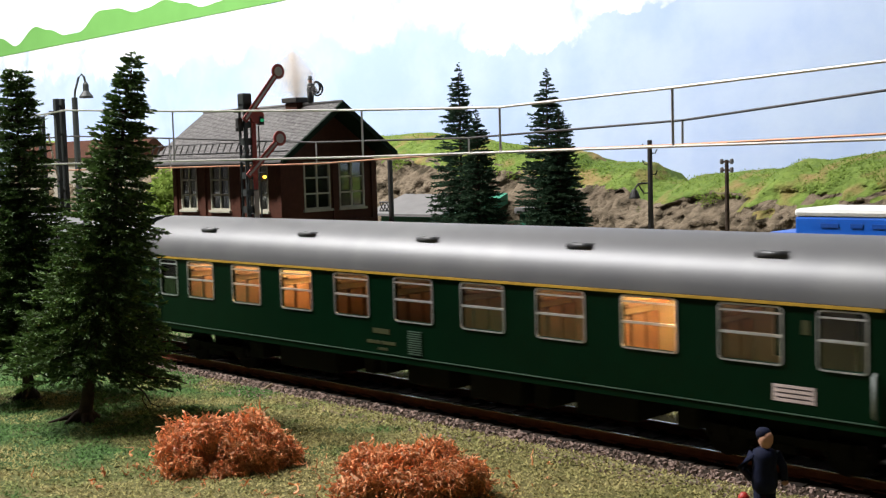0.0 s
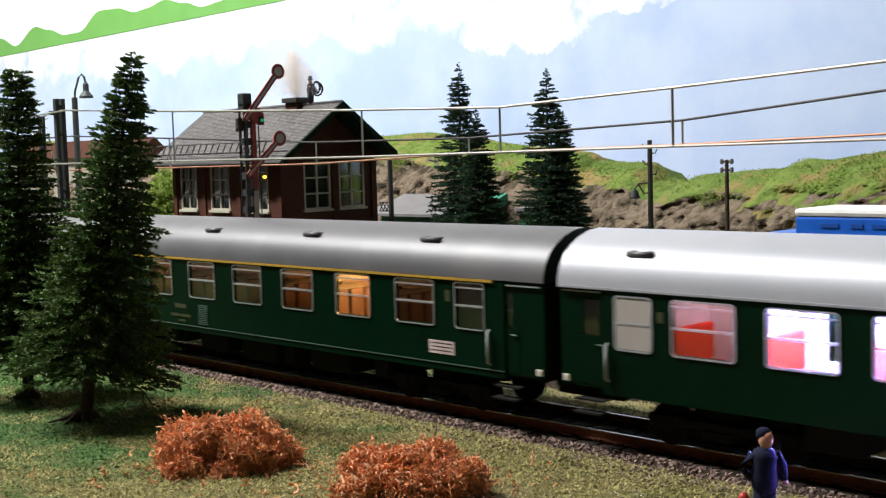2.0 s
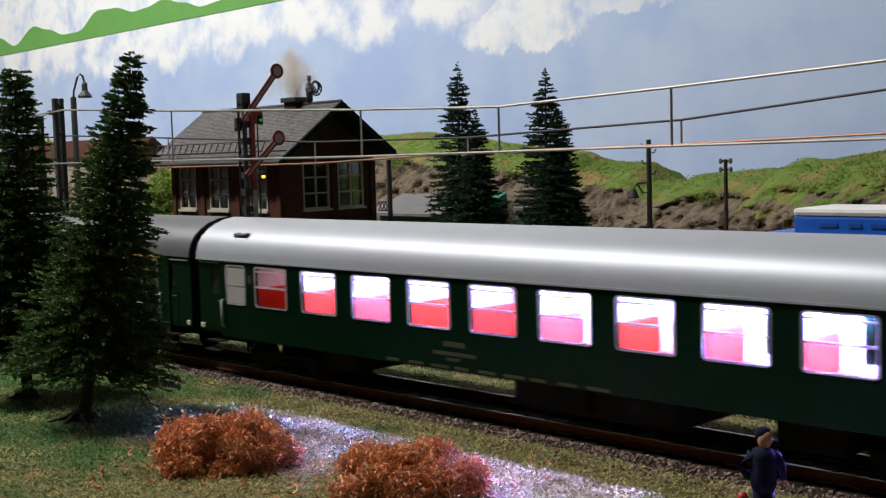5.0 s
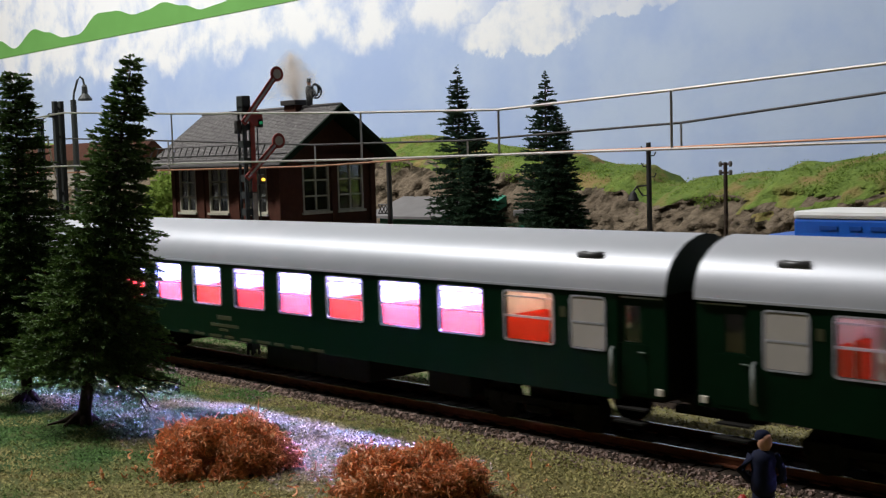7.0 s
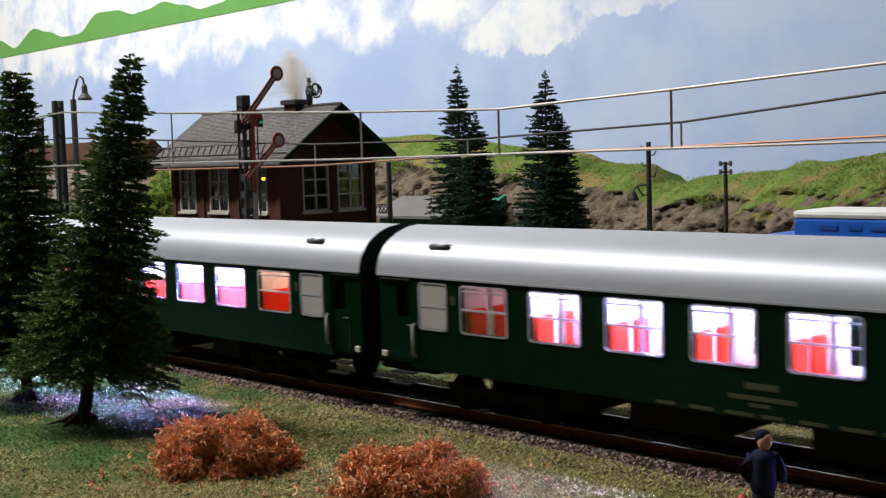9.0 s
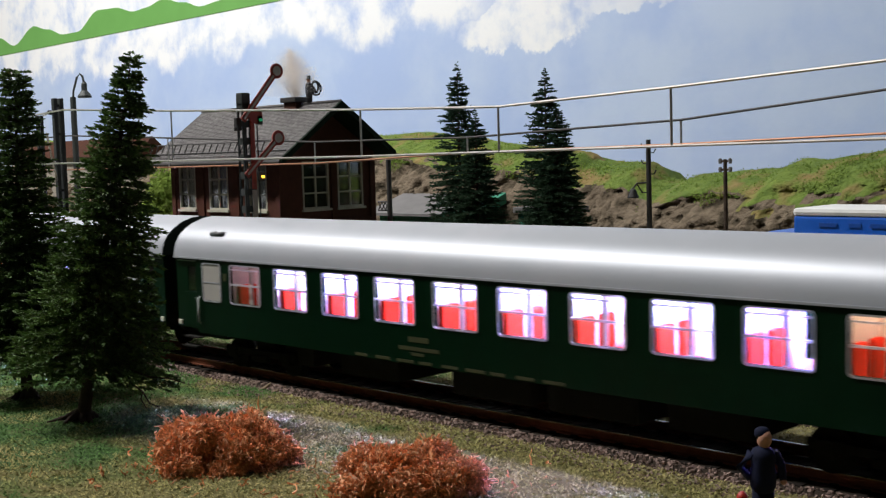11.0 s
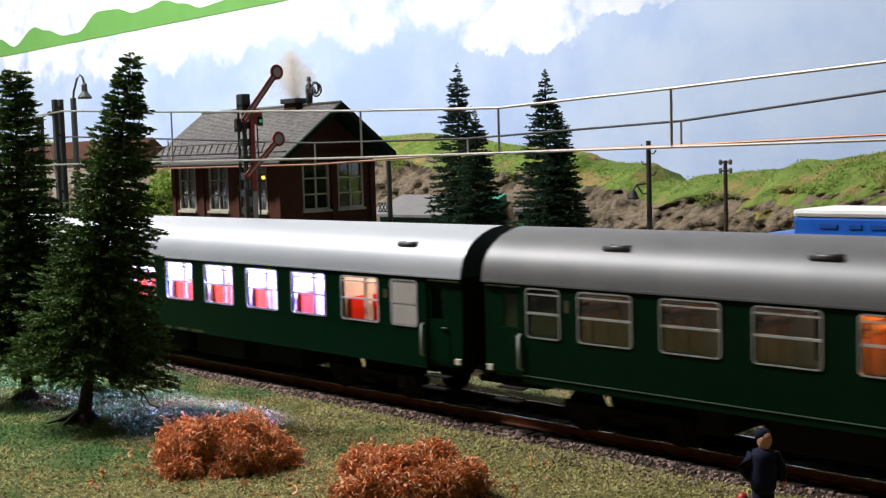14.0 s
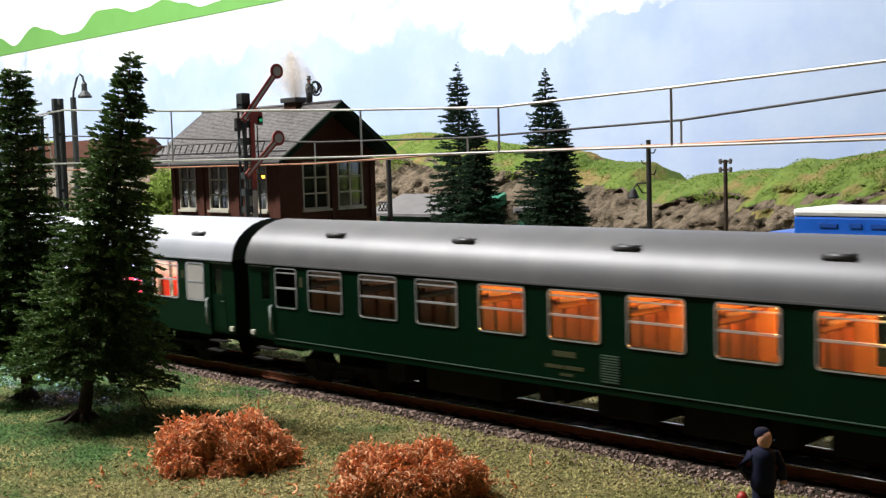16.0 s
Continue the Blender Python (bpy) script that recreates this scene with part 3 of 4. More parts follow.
    for k in range(len(windows)):
        a, b = walls[k] + .4, walls[k + 1] - .4
        for p, q in ((a, 1), (b, -1)):
            for ya, yb in (((-11.5, -4.6), (-1.4, 3.4)) if strip == 2 else ((-14, 3.4),) if strip else ((-14, -8.7), (-7.9, -2.7), (-1.9, 3.3))):
                bm = box(fresh(), *sorted((p, p + q * 5.2)), ya, yb, 14.2, 19.0, bevel=.7)
                box(bm, *sorted((p, p + q * 1.9)), ya, yb, 19.0, 27.8 if strip else 29.5, bevel=.7)
                # unlit compartments swap to brown seats, so the dimness is in the colour
                part("bench_seat", bm, SEAT_BROWN if lamps[k] is FILL_GREY else seat, c)
            if not strip:
                rack = boxed(*sorted((p, p + q * 4.6)), -13.5, 3.2, 31.6, 32.0)
                box(rack, *sorted((p + q * 4.3, p + q * 4.6)), -13.5, 3.2, 32.0, 32.7)
                part("luggage_rack", rack, SEAT_BROWN, c)
        if strip == 2:
            part("window_post", boxed((a + b) / 2 + .6, (a + b) / 2 + 1.7, -15.1, -14.2, 14.2, 36), partition, c)
        # sliding door wall to the corridor
        bm = boxed(a, a + 6.5, 3.6, 4.3, 14.2, 36)
        box(bm, b - 6.5, b, 3.6, 4.3, 14.2, 36), box(bm, a + 6.5, b - 6.5, 3.6, 4.3, 14.2, 21), box(bm, a + 6.5, b - 6.5, 3.6, 4.3, 33.5, 36)
        # grey copy again where the compartment should look unlit
        part("corridor_wall", bm, WALL_DIM_GREY if lamps[k] is FILL_GREY else partition, c)
        um, bulb = (a + b) / 2, lamps[k]
        if bulb:
            if strip:
                part("ceiling_light", boxed(a + .5, b - .5, -5, -2.4, 41.9, 42.3), bulb, c, "bright white strip light")
            else:
                # unlit compartments hold an added dim glow in the bulb's shape
                part("ceiling_light", lathe(fresh(), [(.4, 33.2), (1.3, 33.6), (1.5, 34.6), (1.1, 35.9)], um, -4, 12), bulb, c, "small filament bulb, in unlit compartments an added dim fill")
    # below the floor
    part("underframe", boxed(3, LONG - 3, -12.5, 12.5, 10.8, 12.2), UNDER, c)
    for u in (42, LONG - 42):
        bogie(c, u)
    for a, b, zz in boxes:
        part("equipment_box", boxed(a, b, -13.6, 13.6, zz, 10.8, bevel=.4), UNDER, c)
    if sole_line:
        part("sole_line", boxed(13.4, LONG - 13.4, -16.55, -16.3, 12.98, 13.2), LINE, c, "thin pale grey line along the sole bar")
        part("louvre", louvre(142.8, 148.2, 14.1, 21), LINE, c, "small slatted ventilation grille")
    if stripe:
        part("stripe", boxed(13.6, LONG - 16.8, -16.78, -16.3, 35.85, 36.5), YELLOW, c, "yellow line under the gutter")
    return c


def louvre(u0, u1, z0, z1):
    bm = fresh()
    n = 11
    for k in range(n):
        z = z0 + (z1 - z0) * k / n
        box(bm, u0, u1, -16.6, -16.25, z, z + (z1 - z0) / n * .45)
    return bm


def plates(c, bars, mat, name="lettering", label="illegible gold lettering"):
    for u0, u1, za, zb in bars:
        part(name, boxed(u0, u1, -16.42, -16.28, za, zb), mat, c, label)


def train():
    w4 = [(31.3 + 23.85 * k, 31.3 + 23.85 * k + 16.1) for k in range(9)]
    w1 = [(32.3 + 26.3 * k, 32.3 + 26.3 * k + 15.65) for k in range(9)]
    w2 = [(32.6 + 23.9 * k, 32.6 + 23.9 * k + 16.7) for k in range(10)]
    ends = [(6.6, 11.4), (LONG - 14, LONG - 10.2)]
    v1 = [40, 93.5, 147, 200.8, 253.2]
    under1 = [(63, 70.5, 5), (79.5, 107.5, 4.2), (120.5, 125, 6.2), (128, 130, 6.6), (139, 155.5, 5.0), (163.5, 182, 4.0), (186.5, 191.5, 4.6), (200, 218.5, 4.8), (229.5, 235, 5.4)]
    under2 = [(64, 77, 5.0), (141, 165, 4.2), (167, 191, 4.0), (216, 232, 4.6)]
    under3 = [(64, 71.5, 5.0), (85, 110.5, 4.6), (132, 160, 4.2), (166, 193.5, 4.0), (202, 224, 4.6)]
    one = coach("passenger_coach", "green first class coach with yellow stripe, warmly lit", w1, (22.9, 35.5), [(14.8, 25.8), (266.1, 277.1)], [], ends, (12.6, 278.6), ROOF_DARK, v1,
                (SEAT_BROWN, WALL_TAN, (BULB_MID, BULB_MID, BULB_WARM, BULB_LOW, FILL_FAINT, FILL_FAINT, BULB_LOW, BULB_WARM, FILL_FAINT), False), True, True, under1)
    plates(one, [(128, 135, 18.9, 20.3), (125.3, 131, 15.9, 16.8), (131.6, 137.4, 15.9, 16.8), (130, 134, 14.2, 14.9)], GOLD)
    plates(one, [(255.9, 265.6, 15.5, 19.1)], PINKISH, "route_plate", "pale pinkish destination plate")
    plates(one, [(256.6, 264.9, 16.2, 16.5), (256.6, 264.9, 17.2, 17.5), (256.6, 264.9, 18.2, 18.5)], PLATE_PRINT, "plate_line", "thin illegible reddish line of print")
    plates(one, [(262.6, 264.4, 30, 33)], GOLD, "class_number", "small gold class sign")
    sym = [(6.8, 11.9), (LONG - 11.9, LONG - 6.8)]
    two = coach("passenger_coach", "green second class coach with brightly lit red seats", w2, (22.1, 35.1), [], [(16.6, 27.5), (LONG - 27.5, LONG - 16.6)], sym, (14.6, LONG - 14.6),
                ROOF_LIGHT, [22.3, LONG - 23.2], (SEAT_RED, WALL_CREAM, (LED_LOW, LED_COOL, LED_WHITE, LED_COOL, LED_SOFT, LED_WHITE, LED_COOL, LED_WHITE, LED_WHITE, LED_DIM), 1), False, False, under2)
    three = coach("passenger_coach", "green second class coach with white light and silver roof", w2, (22.1, 35.1), [], [(16.6, 27.5), (LONG - 27.5, LONG - 16.6)], sym, (14.6, LONG - 14.6),
                  ROOF_LIGHT, [22.3, LONG - 23.2], (SEAT_RED, WALL_CREAM, (LED_LOW, LED_FAINT, LED_COOL, LED_FAINT, LED_FAINT, LED_COOL, LED_FAINT, LED_COOL, LED_SOFT, LED_DIM), 2), False, False, under3)
    for c in (two, three):
        plates(c, [(118, 126, 17.6, 19), (114, 130, 15.2, 16.2), (119, 124, 13.8, 14.6)] + [(95 + 9 * k, 95 + 9 * k + 5 + k % 3, 11.6, 12.4) for k in range(9)], GOLD)
        plates(c, [(28.9, 30.6, 29.5, 32), (LONG - 30.6, LONG - 28.9, 29.5, 32)], GOLD, "class_number", "small gold class sign")
    four = coach("passenger_coach", "green coach with dark grey roof and orange lit compartments", w4, (22.9, 35.5), [(14.8, 25.8), (251, 262)], [], ends, (12.6, 270), ROOF_DARK, [39.9 + 53.7 * k for k in range(5)],
                 (SEAT_LIT_ORANGE, WALL_LIT_ORANGE, (FILL_GREY, FILL_GREY, FILL_GREY, *[BULB_ORANGE] * 6), False), True, False, under1)
    plates(four, [(128, 135, 18.9, 20.3), (125.3, 131, 15.9, 16.8), (131.6, 137.4, 15.9, 16.8), (130, 134, 14.2, 14.9)], GOLD)
    plates(four, [(27.2, 28.6, 30, 33)], GOLD, "class_number", "small gold class sign")
    lead = copy_thing(one, Matrix())
    return [(lead, -242.8 - 304.3), (one, -242.8), (two, 59.6), (three, 365.0), (four, 670.4)]


COACHES = train()


# ---- plants ----
def spruce(name, m, label, tall, radius, bare, seed, mat, tiers, per_tier, flake, group="", curve=.86, tip=.1):
    """A model spruce: tapered trunk with roots, drooping branches set round it, each with many small needle sprays."""
    t = thing(name, m, label, "tree", group)
    rng = np.random.default_rng(seed)
    tr = fresh()
    r0 = radius * .105
    pipe(tr, [(0, 0, -1), (0, 0, 1.2), (.1, 0, 4), (0, 0, tall * .3), (0, 0, tall * .97)], r0 * 1.25, 12, .25)
    for k in range(7):
        a = k * .9 + rng.uniform(0, .5)
        l = r0 * rng.uniform(2.2, 4.2)
        pipe(tr, [(math.cos(a) * r0 * .6, math.sin(a) * r0 * .6, 2.6), (math.cos(a) * l * .5, math.sin(a) * l * .5, .6), (math.cos(a + .3) * l, math.sin(a + .3) * l, -.5)], r0 * .42, 6, .2)
    part("trunk", tr, BARK, t, "dark brown tapered trunk with spreading roots", smooth=True)
    br = fresh()
    O, W, N = [], [], []
    for i in range(tiers):
        f = i / (tiers - 1)
        z = bare + (tall - bare) * f
        reach = radius * ((1 - f) ** curve * (1 - tip) + tip) * rng.uniform(.88, 1.08)
        nb = max(7, int(per_tier * (1 - .5 * f)))
        for k in range(nb):
            a = math.tau * k / nb + rng.uniform(-.22, .22) + i * .7
            l = reach * rng.uniform(.70, 1.12)
            zz = z + rng.uniform(-.8, .8) * (tall - bare) / tiers
            slope = rng.uniform(-.34, -.06) * (1 - f) + .12 * f
            way = np.array((math.cos(a), math.sin(a), slope))
            if f < .93 and k % 2 == 0:
                e = way * l * .85
                pipe(br, [(0, 0, zz), (e[0], e[1], zz + e[2])], .3, 4, .08, caps=False)
            twigs = max(3, int(l / (flake * 1.25)))
            for q in range(twigs):
                g = (q + rng.uniform(.1, .9)) / twigs
                side = (1 if q % 2 else -1) * rng.uniform(.35, .95) * (1 - .6 * g)
                b = a + side
                O.append(np.array((0, 0, zz)) + way * l * g * .86)
                W.append((math.cos(b), math.sin(b), slope * .5 + rng.normal(.05, .06)))
                N.append(min(flake * rng.uniform(1.5, 2.6) * (1.12 - .35 * g), l * .5))
    # every twig is a small brush of needles
    O, W, N = np.array(O), np.array(W), np.array(N)
    W /= np.linalg.norm(W, axis=1)[:, None]
    m, k = len(O), 20
    run = (np.arange(k)[None, :] + rng.uniform(0, 1, (m, k))) / k
    d = W[:, None, :] * .8 + rng.normal(0, 1, (m, k, 3)) * (.32, .32, .22)
    d /= np.linalg.norm(d, axis=2)[..., None]
    o = O[:, None, :] + W[:, None, :] * (N[:, None] * run)[..., None]
    side = np.cross(d, rng.normal(0, 1, (m, k, 3)))
    side /= np.linalg.norm(side, axis=2)[..., None]
    ln, w = np.minimum(flake, N[:, None, None] * .8) * rng.uniform(.6, 1.1, (m, k, 1)), flake * rng.uniform(.11, .20, (m, k, 1))
    V = np.stack([o, o + d * ln * .45 + side * w, o + d * ln, o + d * ln * .45 - side * w], 2).reshape(-1, 3)
    crown = new("crown", cloud_mesh("crown", V, np.arange(4 * m * k).reshape(-1, 4), mat))
    crown.parent = t
    tagged(crown, "dense dark green needle crown with ragged outline")
    part("branch", br, BARK, t, "thin brown drooping branches")
    return t


def moss_bush(m, rx, ry, rz, seed, label):
    """A clump of curly dyed moss: many short bent threads inside a lumpy dome."""
    rng = np.random.default_rng(seed)
    n, seg = 300, 6
    bush = thing("bush", m, label, "bush", "orange moss bushes")
    lumps = []
    for _ in range(24):
        a, q = rng.uniform(0, math.tau), math.sqrt(rng.uniform(0, .78))
        lumps.append((q * math.cos(a), q * math.sin(a), rng.uniform(.0, .80) * (1 - q * q * .8), rng.uniform(.16, .36)))
    lumps += [(0, 0, .15, .60), (.2, -.1, .1, .62), (-.25, .1, .1, .62)]
    V, Q, base = [], [], 0
    for lx, ly, lz, lr in lumps:
        for i in range(n if lr < .5 else n * 2):
            d = rng.normal(0, 1, 3)
            d /= np.linalg.norm(d)
            p = np.array([lx, ly, lz]) + d * lr * rng.uniform(.45, 1.06)
            if rng.uniform() < .02:
                p = np.array([rng.normal(0, .72), rng.normal(0, .72), rng.uniform(0, .10)])
            p = p * (rx, ry, rz)
            p[2] = abs(p[2])
            way = rng.normal(0, 1, 3) + d * .3
            way /= np.linalg.norm(way)
            r, step = rng.uniform(.15, .36), rng.uniform(.40, .75)
            for k in range(seg + 1):
                a = np.cross(way, (.3, .5, .8))
                a /= np.linalg.norm(a) + 1e-6
                b = np.cross(way, a)
                rr = r * (1 - .55 * k / seg) * rng.uniform(.7, 1.3)
                V += [p + rr * a, p + rr * (-.5 * a + .87 * b), p + rr * (-.5 * a - .87 * b)]
                if k < seg:
                    s = base + 3 * k
                    Q += [(s, s + 1, s + 4, s + 3), (s + 1, s + 2, s + 5, s + 4), (s + 2, s, s + 3, s + 5)]
                p = p + way * step
                p[2] = max(p[2], -.3)
                way = way + rng.normal(0, .8, 3)
                way /= np.linalg.norm(way)
            base += 3 * (seg + 1)
    tagged(mesh_part("moss_threads", cloud_mesh("moss_threads", V, Q, MOSS), bush), "curly rust orange moss threads", kind="stuff")


def plants():
    spruce("spruce_tree", at(-172.5, -77, -4.3) @ Matrix.Rotation(radians(10), 4, "Y") @ Matrix.Rotation(radians(-6), 4, "X"), "tall dark green model spruce leaning beside the track",
           104.5, 27, 17, 11, NEEDLE, 48, 23, 1.75, "foreground spruces", 1.18, .10)
    spruce("spruce_tree", at(-218, -72, -4.3) @ Matrix.Rotation(radians(2), 4, "Y"), "dark green model spruce behind the leaning one",
           102, 25.5, 17, 23, NEEDLE, 47, 23, 1.75, "foreground spruces", 1.08, .13)
    far = [(-257, 165, 114, 27, 31), (-241, 160, 92, 21, 37), (-203, 165, 108, 27, 41), (-194, 162, 92, 22, 47)]
    for x, y, h, r, sd in far:
        spruce("spruce_tree", at(x, y, -4), "blue-green model spruce in front of the hillside", h, r, 4, sd, NEEDLE_FAR, 46, 18, 1.9, "spruces before the hill", .95, .03)
    moss_bush(at(-99, -79, -4.4, 0, 0, 45), 17.3, 14, 16, 3, "rust orange curly moss bush on the grass")
    moss_bush(at(-44.5, -67, -4.4, 0, 0, 40), 17.8, 14, 13.5, 8, "rust orange moss bush near the grass edge")
    # dry root stub beside the ballast
    bm = fresh()
    pipe(bm, [(-169, -17.5, -4.5), (-167, -16.4, -3.2), (-165.4, -15.6, -1.8)], .8, 6, .3), pipe(bm, [(-163, -17.5, -4.4), (-160, -16.6, -3.3)], .7, 6, .4)
    solid("root_stub", bm, DRY_ROOT, Matrix(), "small dry brown root stub in the grass", "root")
    bm = fresh()
    pipe(bm, [(-168, -71, 14), (-160, -68, 10.6), (-153, -66, 9.2), (-145, -65, 9.6), (-138, -64, 8.8)], .4, 5, .15), pipe(bm, [(-163, -69, 12), (-160.5, -68, 7), (-156.5, -66.5, 4.6), (-154, -66, 1.6), (-151, -65, .8)], .34, 5, .14)
    pipe(bm, [(-156.5, -66.5, 4.6), (-158.6, -66, 2.2), (-157.4, -65, -.6)], .28, 5, .12)
    solid("fallen_twig", bm, BARK, Matrix(), "bare dark twig hanging under the spruce", "twig")


# ---- overhead line ----
def catenary(y, upper, contact, drops, top_mat, low_mat, label):
    t = thing("overhead_line", at(0, y, 0), label, "overhead wire", "overhead lines")
    part("carrier_wire", pipe(fresh(), [(x, 0, z) for x, z in upper], .36, 8), top_mat, t, "upper carrier wire")
    part("contact_wire", pipe(fresh(), [(x, 0, z) for x, z in contact], .34, 8), low_mat, t, "contact wire")

    def level(pts, x):
        for (xa, za), (xb, zb) in zip(pts, pts[1:]):
            if xa <= x <= xb:
                return za + (zb - za) * (x - xa) / (xb - xa)
    for x in drops:
        part("dropper", pipe(fresh(), [(x, 0, level(contact, x)), (x, 0, level(upper, x))], .33, 6), WIRE, t, "thin grey dropper")


def line_mast(x, y, top, wide, reach, zs):
    t = thing("catenary_mast", at(x, y, -4), "dark steel catenary mast with bracket arms", "mast", "catenary masts")
    for s in (-1, 1):
        bm = boxed(-wide * .35, wide * .35, s * wide * .41 - wide * .245, s * wide * .41 + wide * .245, 0, top + 4, bevel=.12)
        part("post", bm, MAST, t)
    for k in range(8):
        z = 8 + (top - 8) * k / 7
        part("cross_tie", boxed(-.3, .3, -wide * .35, wide * .35, z, z + 1.2), MAST, t)
    part("footing", boxed(-wide, wide, -wide, wide, -.5, 1.2, bevel=.3), MAST, t)
    for s in reach:
        a, b = zs
        part("bracket_arm", pipe(fresh(), [(0, s * wide * .6, b - 8 + 4), (18, s * 13, b + 1 + 4), (40, s * 26, b + 13 + 4)], .42, 6), WIRE, t)
        part("bracket_arm", pipe(fresh(), [(0, s * wide * .6, b + 4), (44, s * 27, b + 2 + 4)], .42, 6), WIRE, t)
        bm = fresh()
        for k in range(4):
            pipe(bm, [(.8 + 1.1 * k, s * (wide * .6 + 1.2 * k), b + 4.1), (1.4 + 1.1 * k, s * (wide * .6 + .7 + 1.2 * k), b + 4.2)], 1.15, 10)
        part("insulator", bm, IRON, t)
        part("insulator", pipe(fresh(), [(0, s * wide * .6, a + 4), (3.6, s * (wide * .6 + 4), a + 4)], 1.05, 10), IRON, t)
        part("bracket_arm", pipe(fresh(), [(3.6, s * (wide * .6 + 4), a + 4), (40, s * 27, a - 3 + 4)], .42, 6), WIRE, t)


def signal():
    t = thing("semaphore_signal", at(-233, 26, -4), "two-armed railway semaphore signal on a lattice mast", "signal")
    bm = fresh()
    for sx in (-1, 1):
        for sy in (-1, 1):
            box(bm, sx * 1.5 - .35, sx * 1.5 + .35, sy * 1.5 - .35, sy * 1.5 + .35, 0, 96)
    for k in range(15):
        z = 2 + 6.4 * k
        box(bm, -1.7, 1.7, -1.95, -1.6, z, z + 2.6), box(bm, 1.6, 1.95, -1.7, 1.7, z, z + 2.6), box(bm, -1.95, -1.6, -1.7, 1.7, z, z + 2.6)
    part("lattice_mast", bm, MAST, t, "grey-green lattice mast")
    part("mast_cap", boxed(-1.95, 1.95, -1.95, 1.95, 93, 98.2, bevel=.5), MAST, t)
    part("mast_box", boxed(-1, 1, -4.0, -1.8, 84, 89, bevel=.4), IRON, t, "dark drive housing on the mast")
    for yy, zz in ((-4.2, 91), (-3.4, 84)):
        part("bracket", boxed(-.5, .5, yy - 1, yy + 2, zz, zz + 1.4, bevel=.2), IRON, t)
    part("red_panel", boxed(2.2, 2.6, 1.0, 2.9, 62, 94, bevel=.1), RED, t, "red part of the mast screen")
    part("white_panel", boxed(2.2, 2.6, .9, 3.0, 40, 61.6, bevel=.1), SIGNAL_WHITE, t)
    part("red_panel", boxed(2.2, 2.6, 1.1, 3.2, 18, 39.6, bevel=.1), RED, t)
    for pz, py, tz, ty, w in ((89.7, -1.1, 106.5, 13.6, 1.0), (68.8, -.3, 81.1, 13.2, .9)):
        d = Vector((0, ty - py, tz - pz))
        n = d.length
        d.normalize()
        arm = fresh()
        turn = Matrix.Translation((3.3, py, pz)) @ Matrix.Rotation(math.atan2(d.z, d.y), 4, "X")
        box(arm, -.25, .25, -2.5, n - 2.2, -1.2, 1.2)
        pipe(arm, [(-.25, n, 0), (.25, n, 0)], 2.9, 24)
        bmesh.ops.transform(arm, matrix=turn, verts=arm.verts)
        a = part("signal_arm", arm, RED, t, "raised red-edged white signal arm")
        inl = fresh()
        box(inl, .25, .4, -1.8, n - 2.4, -.42, .42), pipe(inl, [(.25, n, 0), (.4, n, 0)], 1.8, 24)
        bmesh.ops.transform(inl, matrix=turn, verts=inl.verts)
        part("arm_face", inl, SIGNAL_WHITE, a, "off-white inner face of the arm")
    part("signal_disc", pipe(fresh(), [(2.7, 3.4, 89.6), (3.1, 3.4, 89.6)], 3.0, 20), RED, t, "round red spectacle plate")
    for y, z, col, nm in ((5.2, 88, glowing("lamp_green", (.02, .35, .14), .5), "green"), (5.3, 66.6, glowing("lamp_amber", (1, .55, .05), 3.5), "amber")):
        part("lamp_case", boxed(1.6, 3.1, y - 1.5, y + 1.4, z - 1.8, z + 1.8, bevel=.4), IRON, t)
        bm = pipe(fresh(), [(3.1, y, z), (3.9, y, z)], .6, 14)
        part("signal_light", bm, col, t, nm + " signal lamp")
    for y in (-3.6, 5.2):
        part("pull_rod", pipe(fresh(), [(1, y, 4), (1, y, 86)], .28, 6), MAST, t)


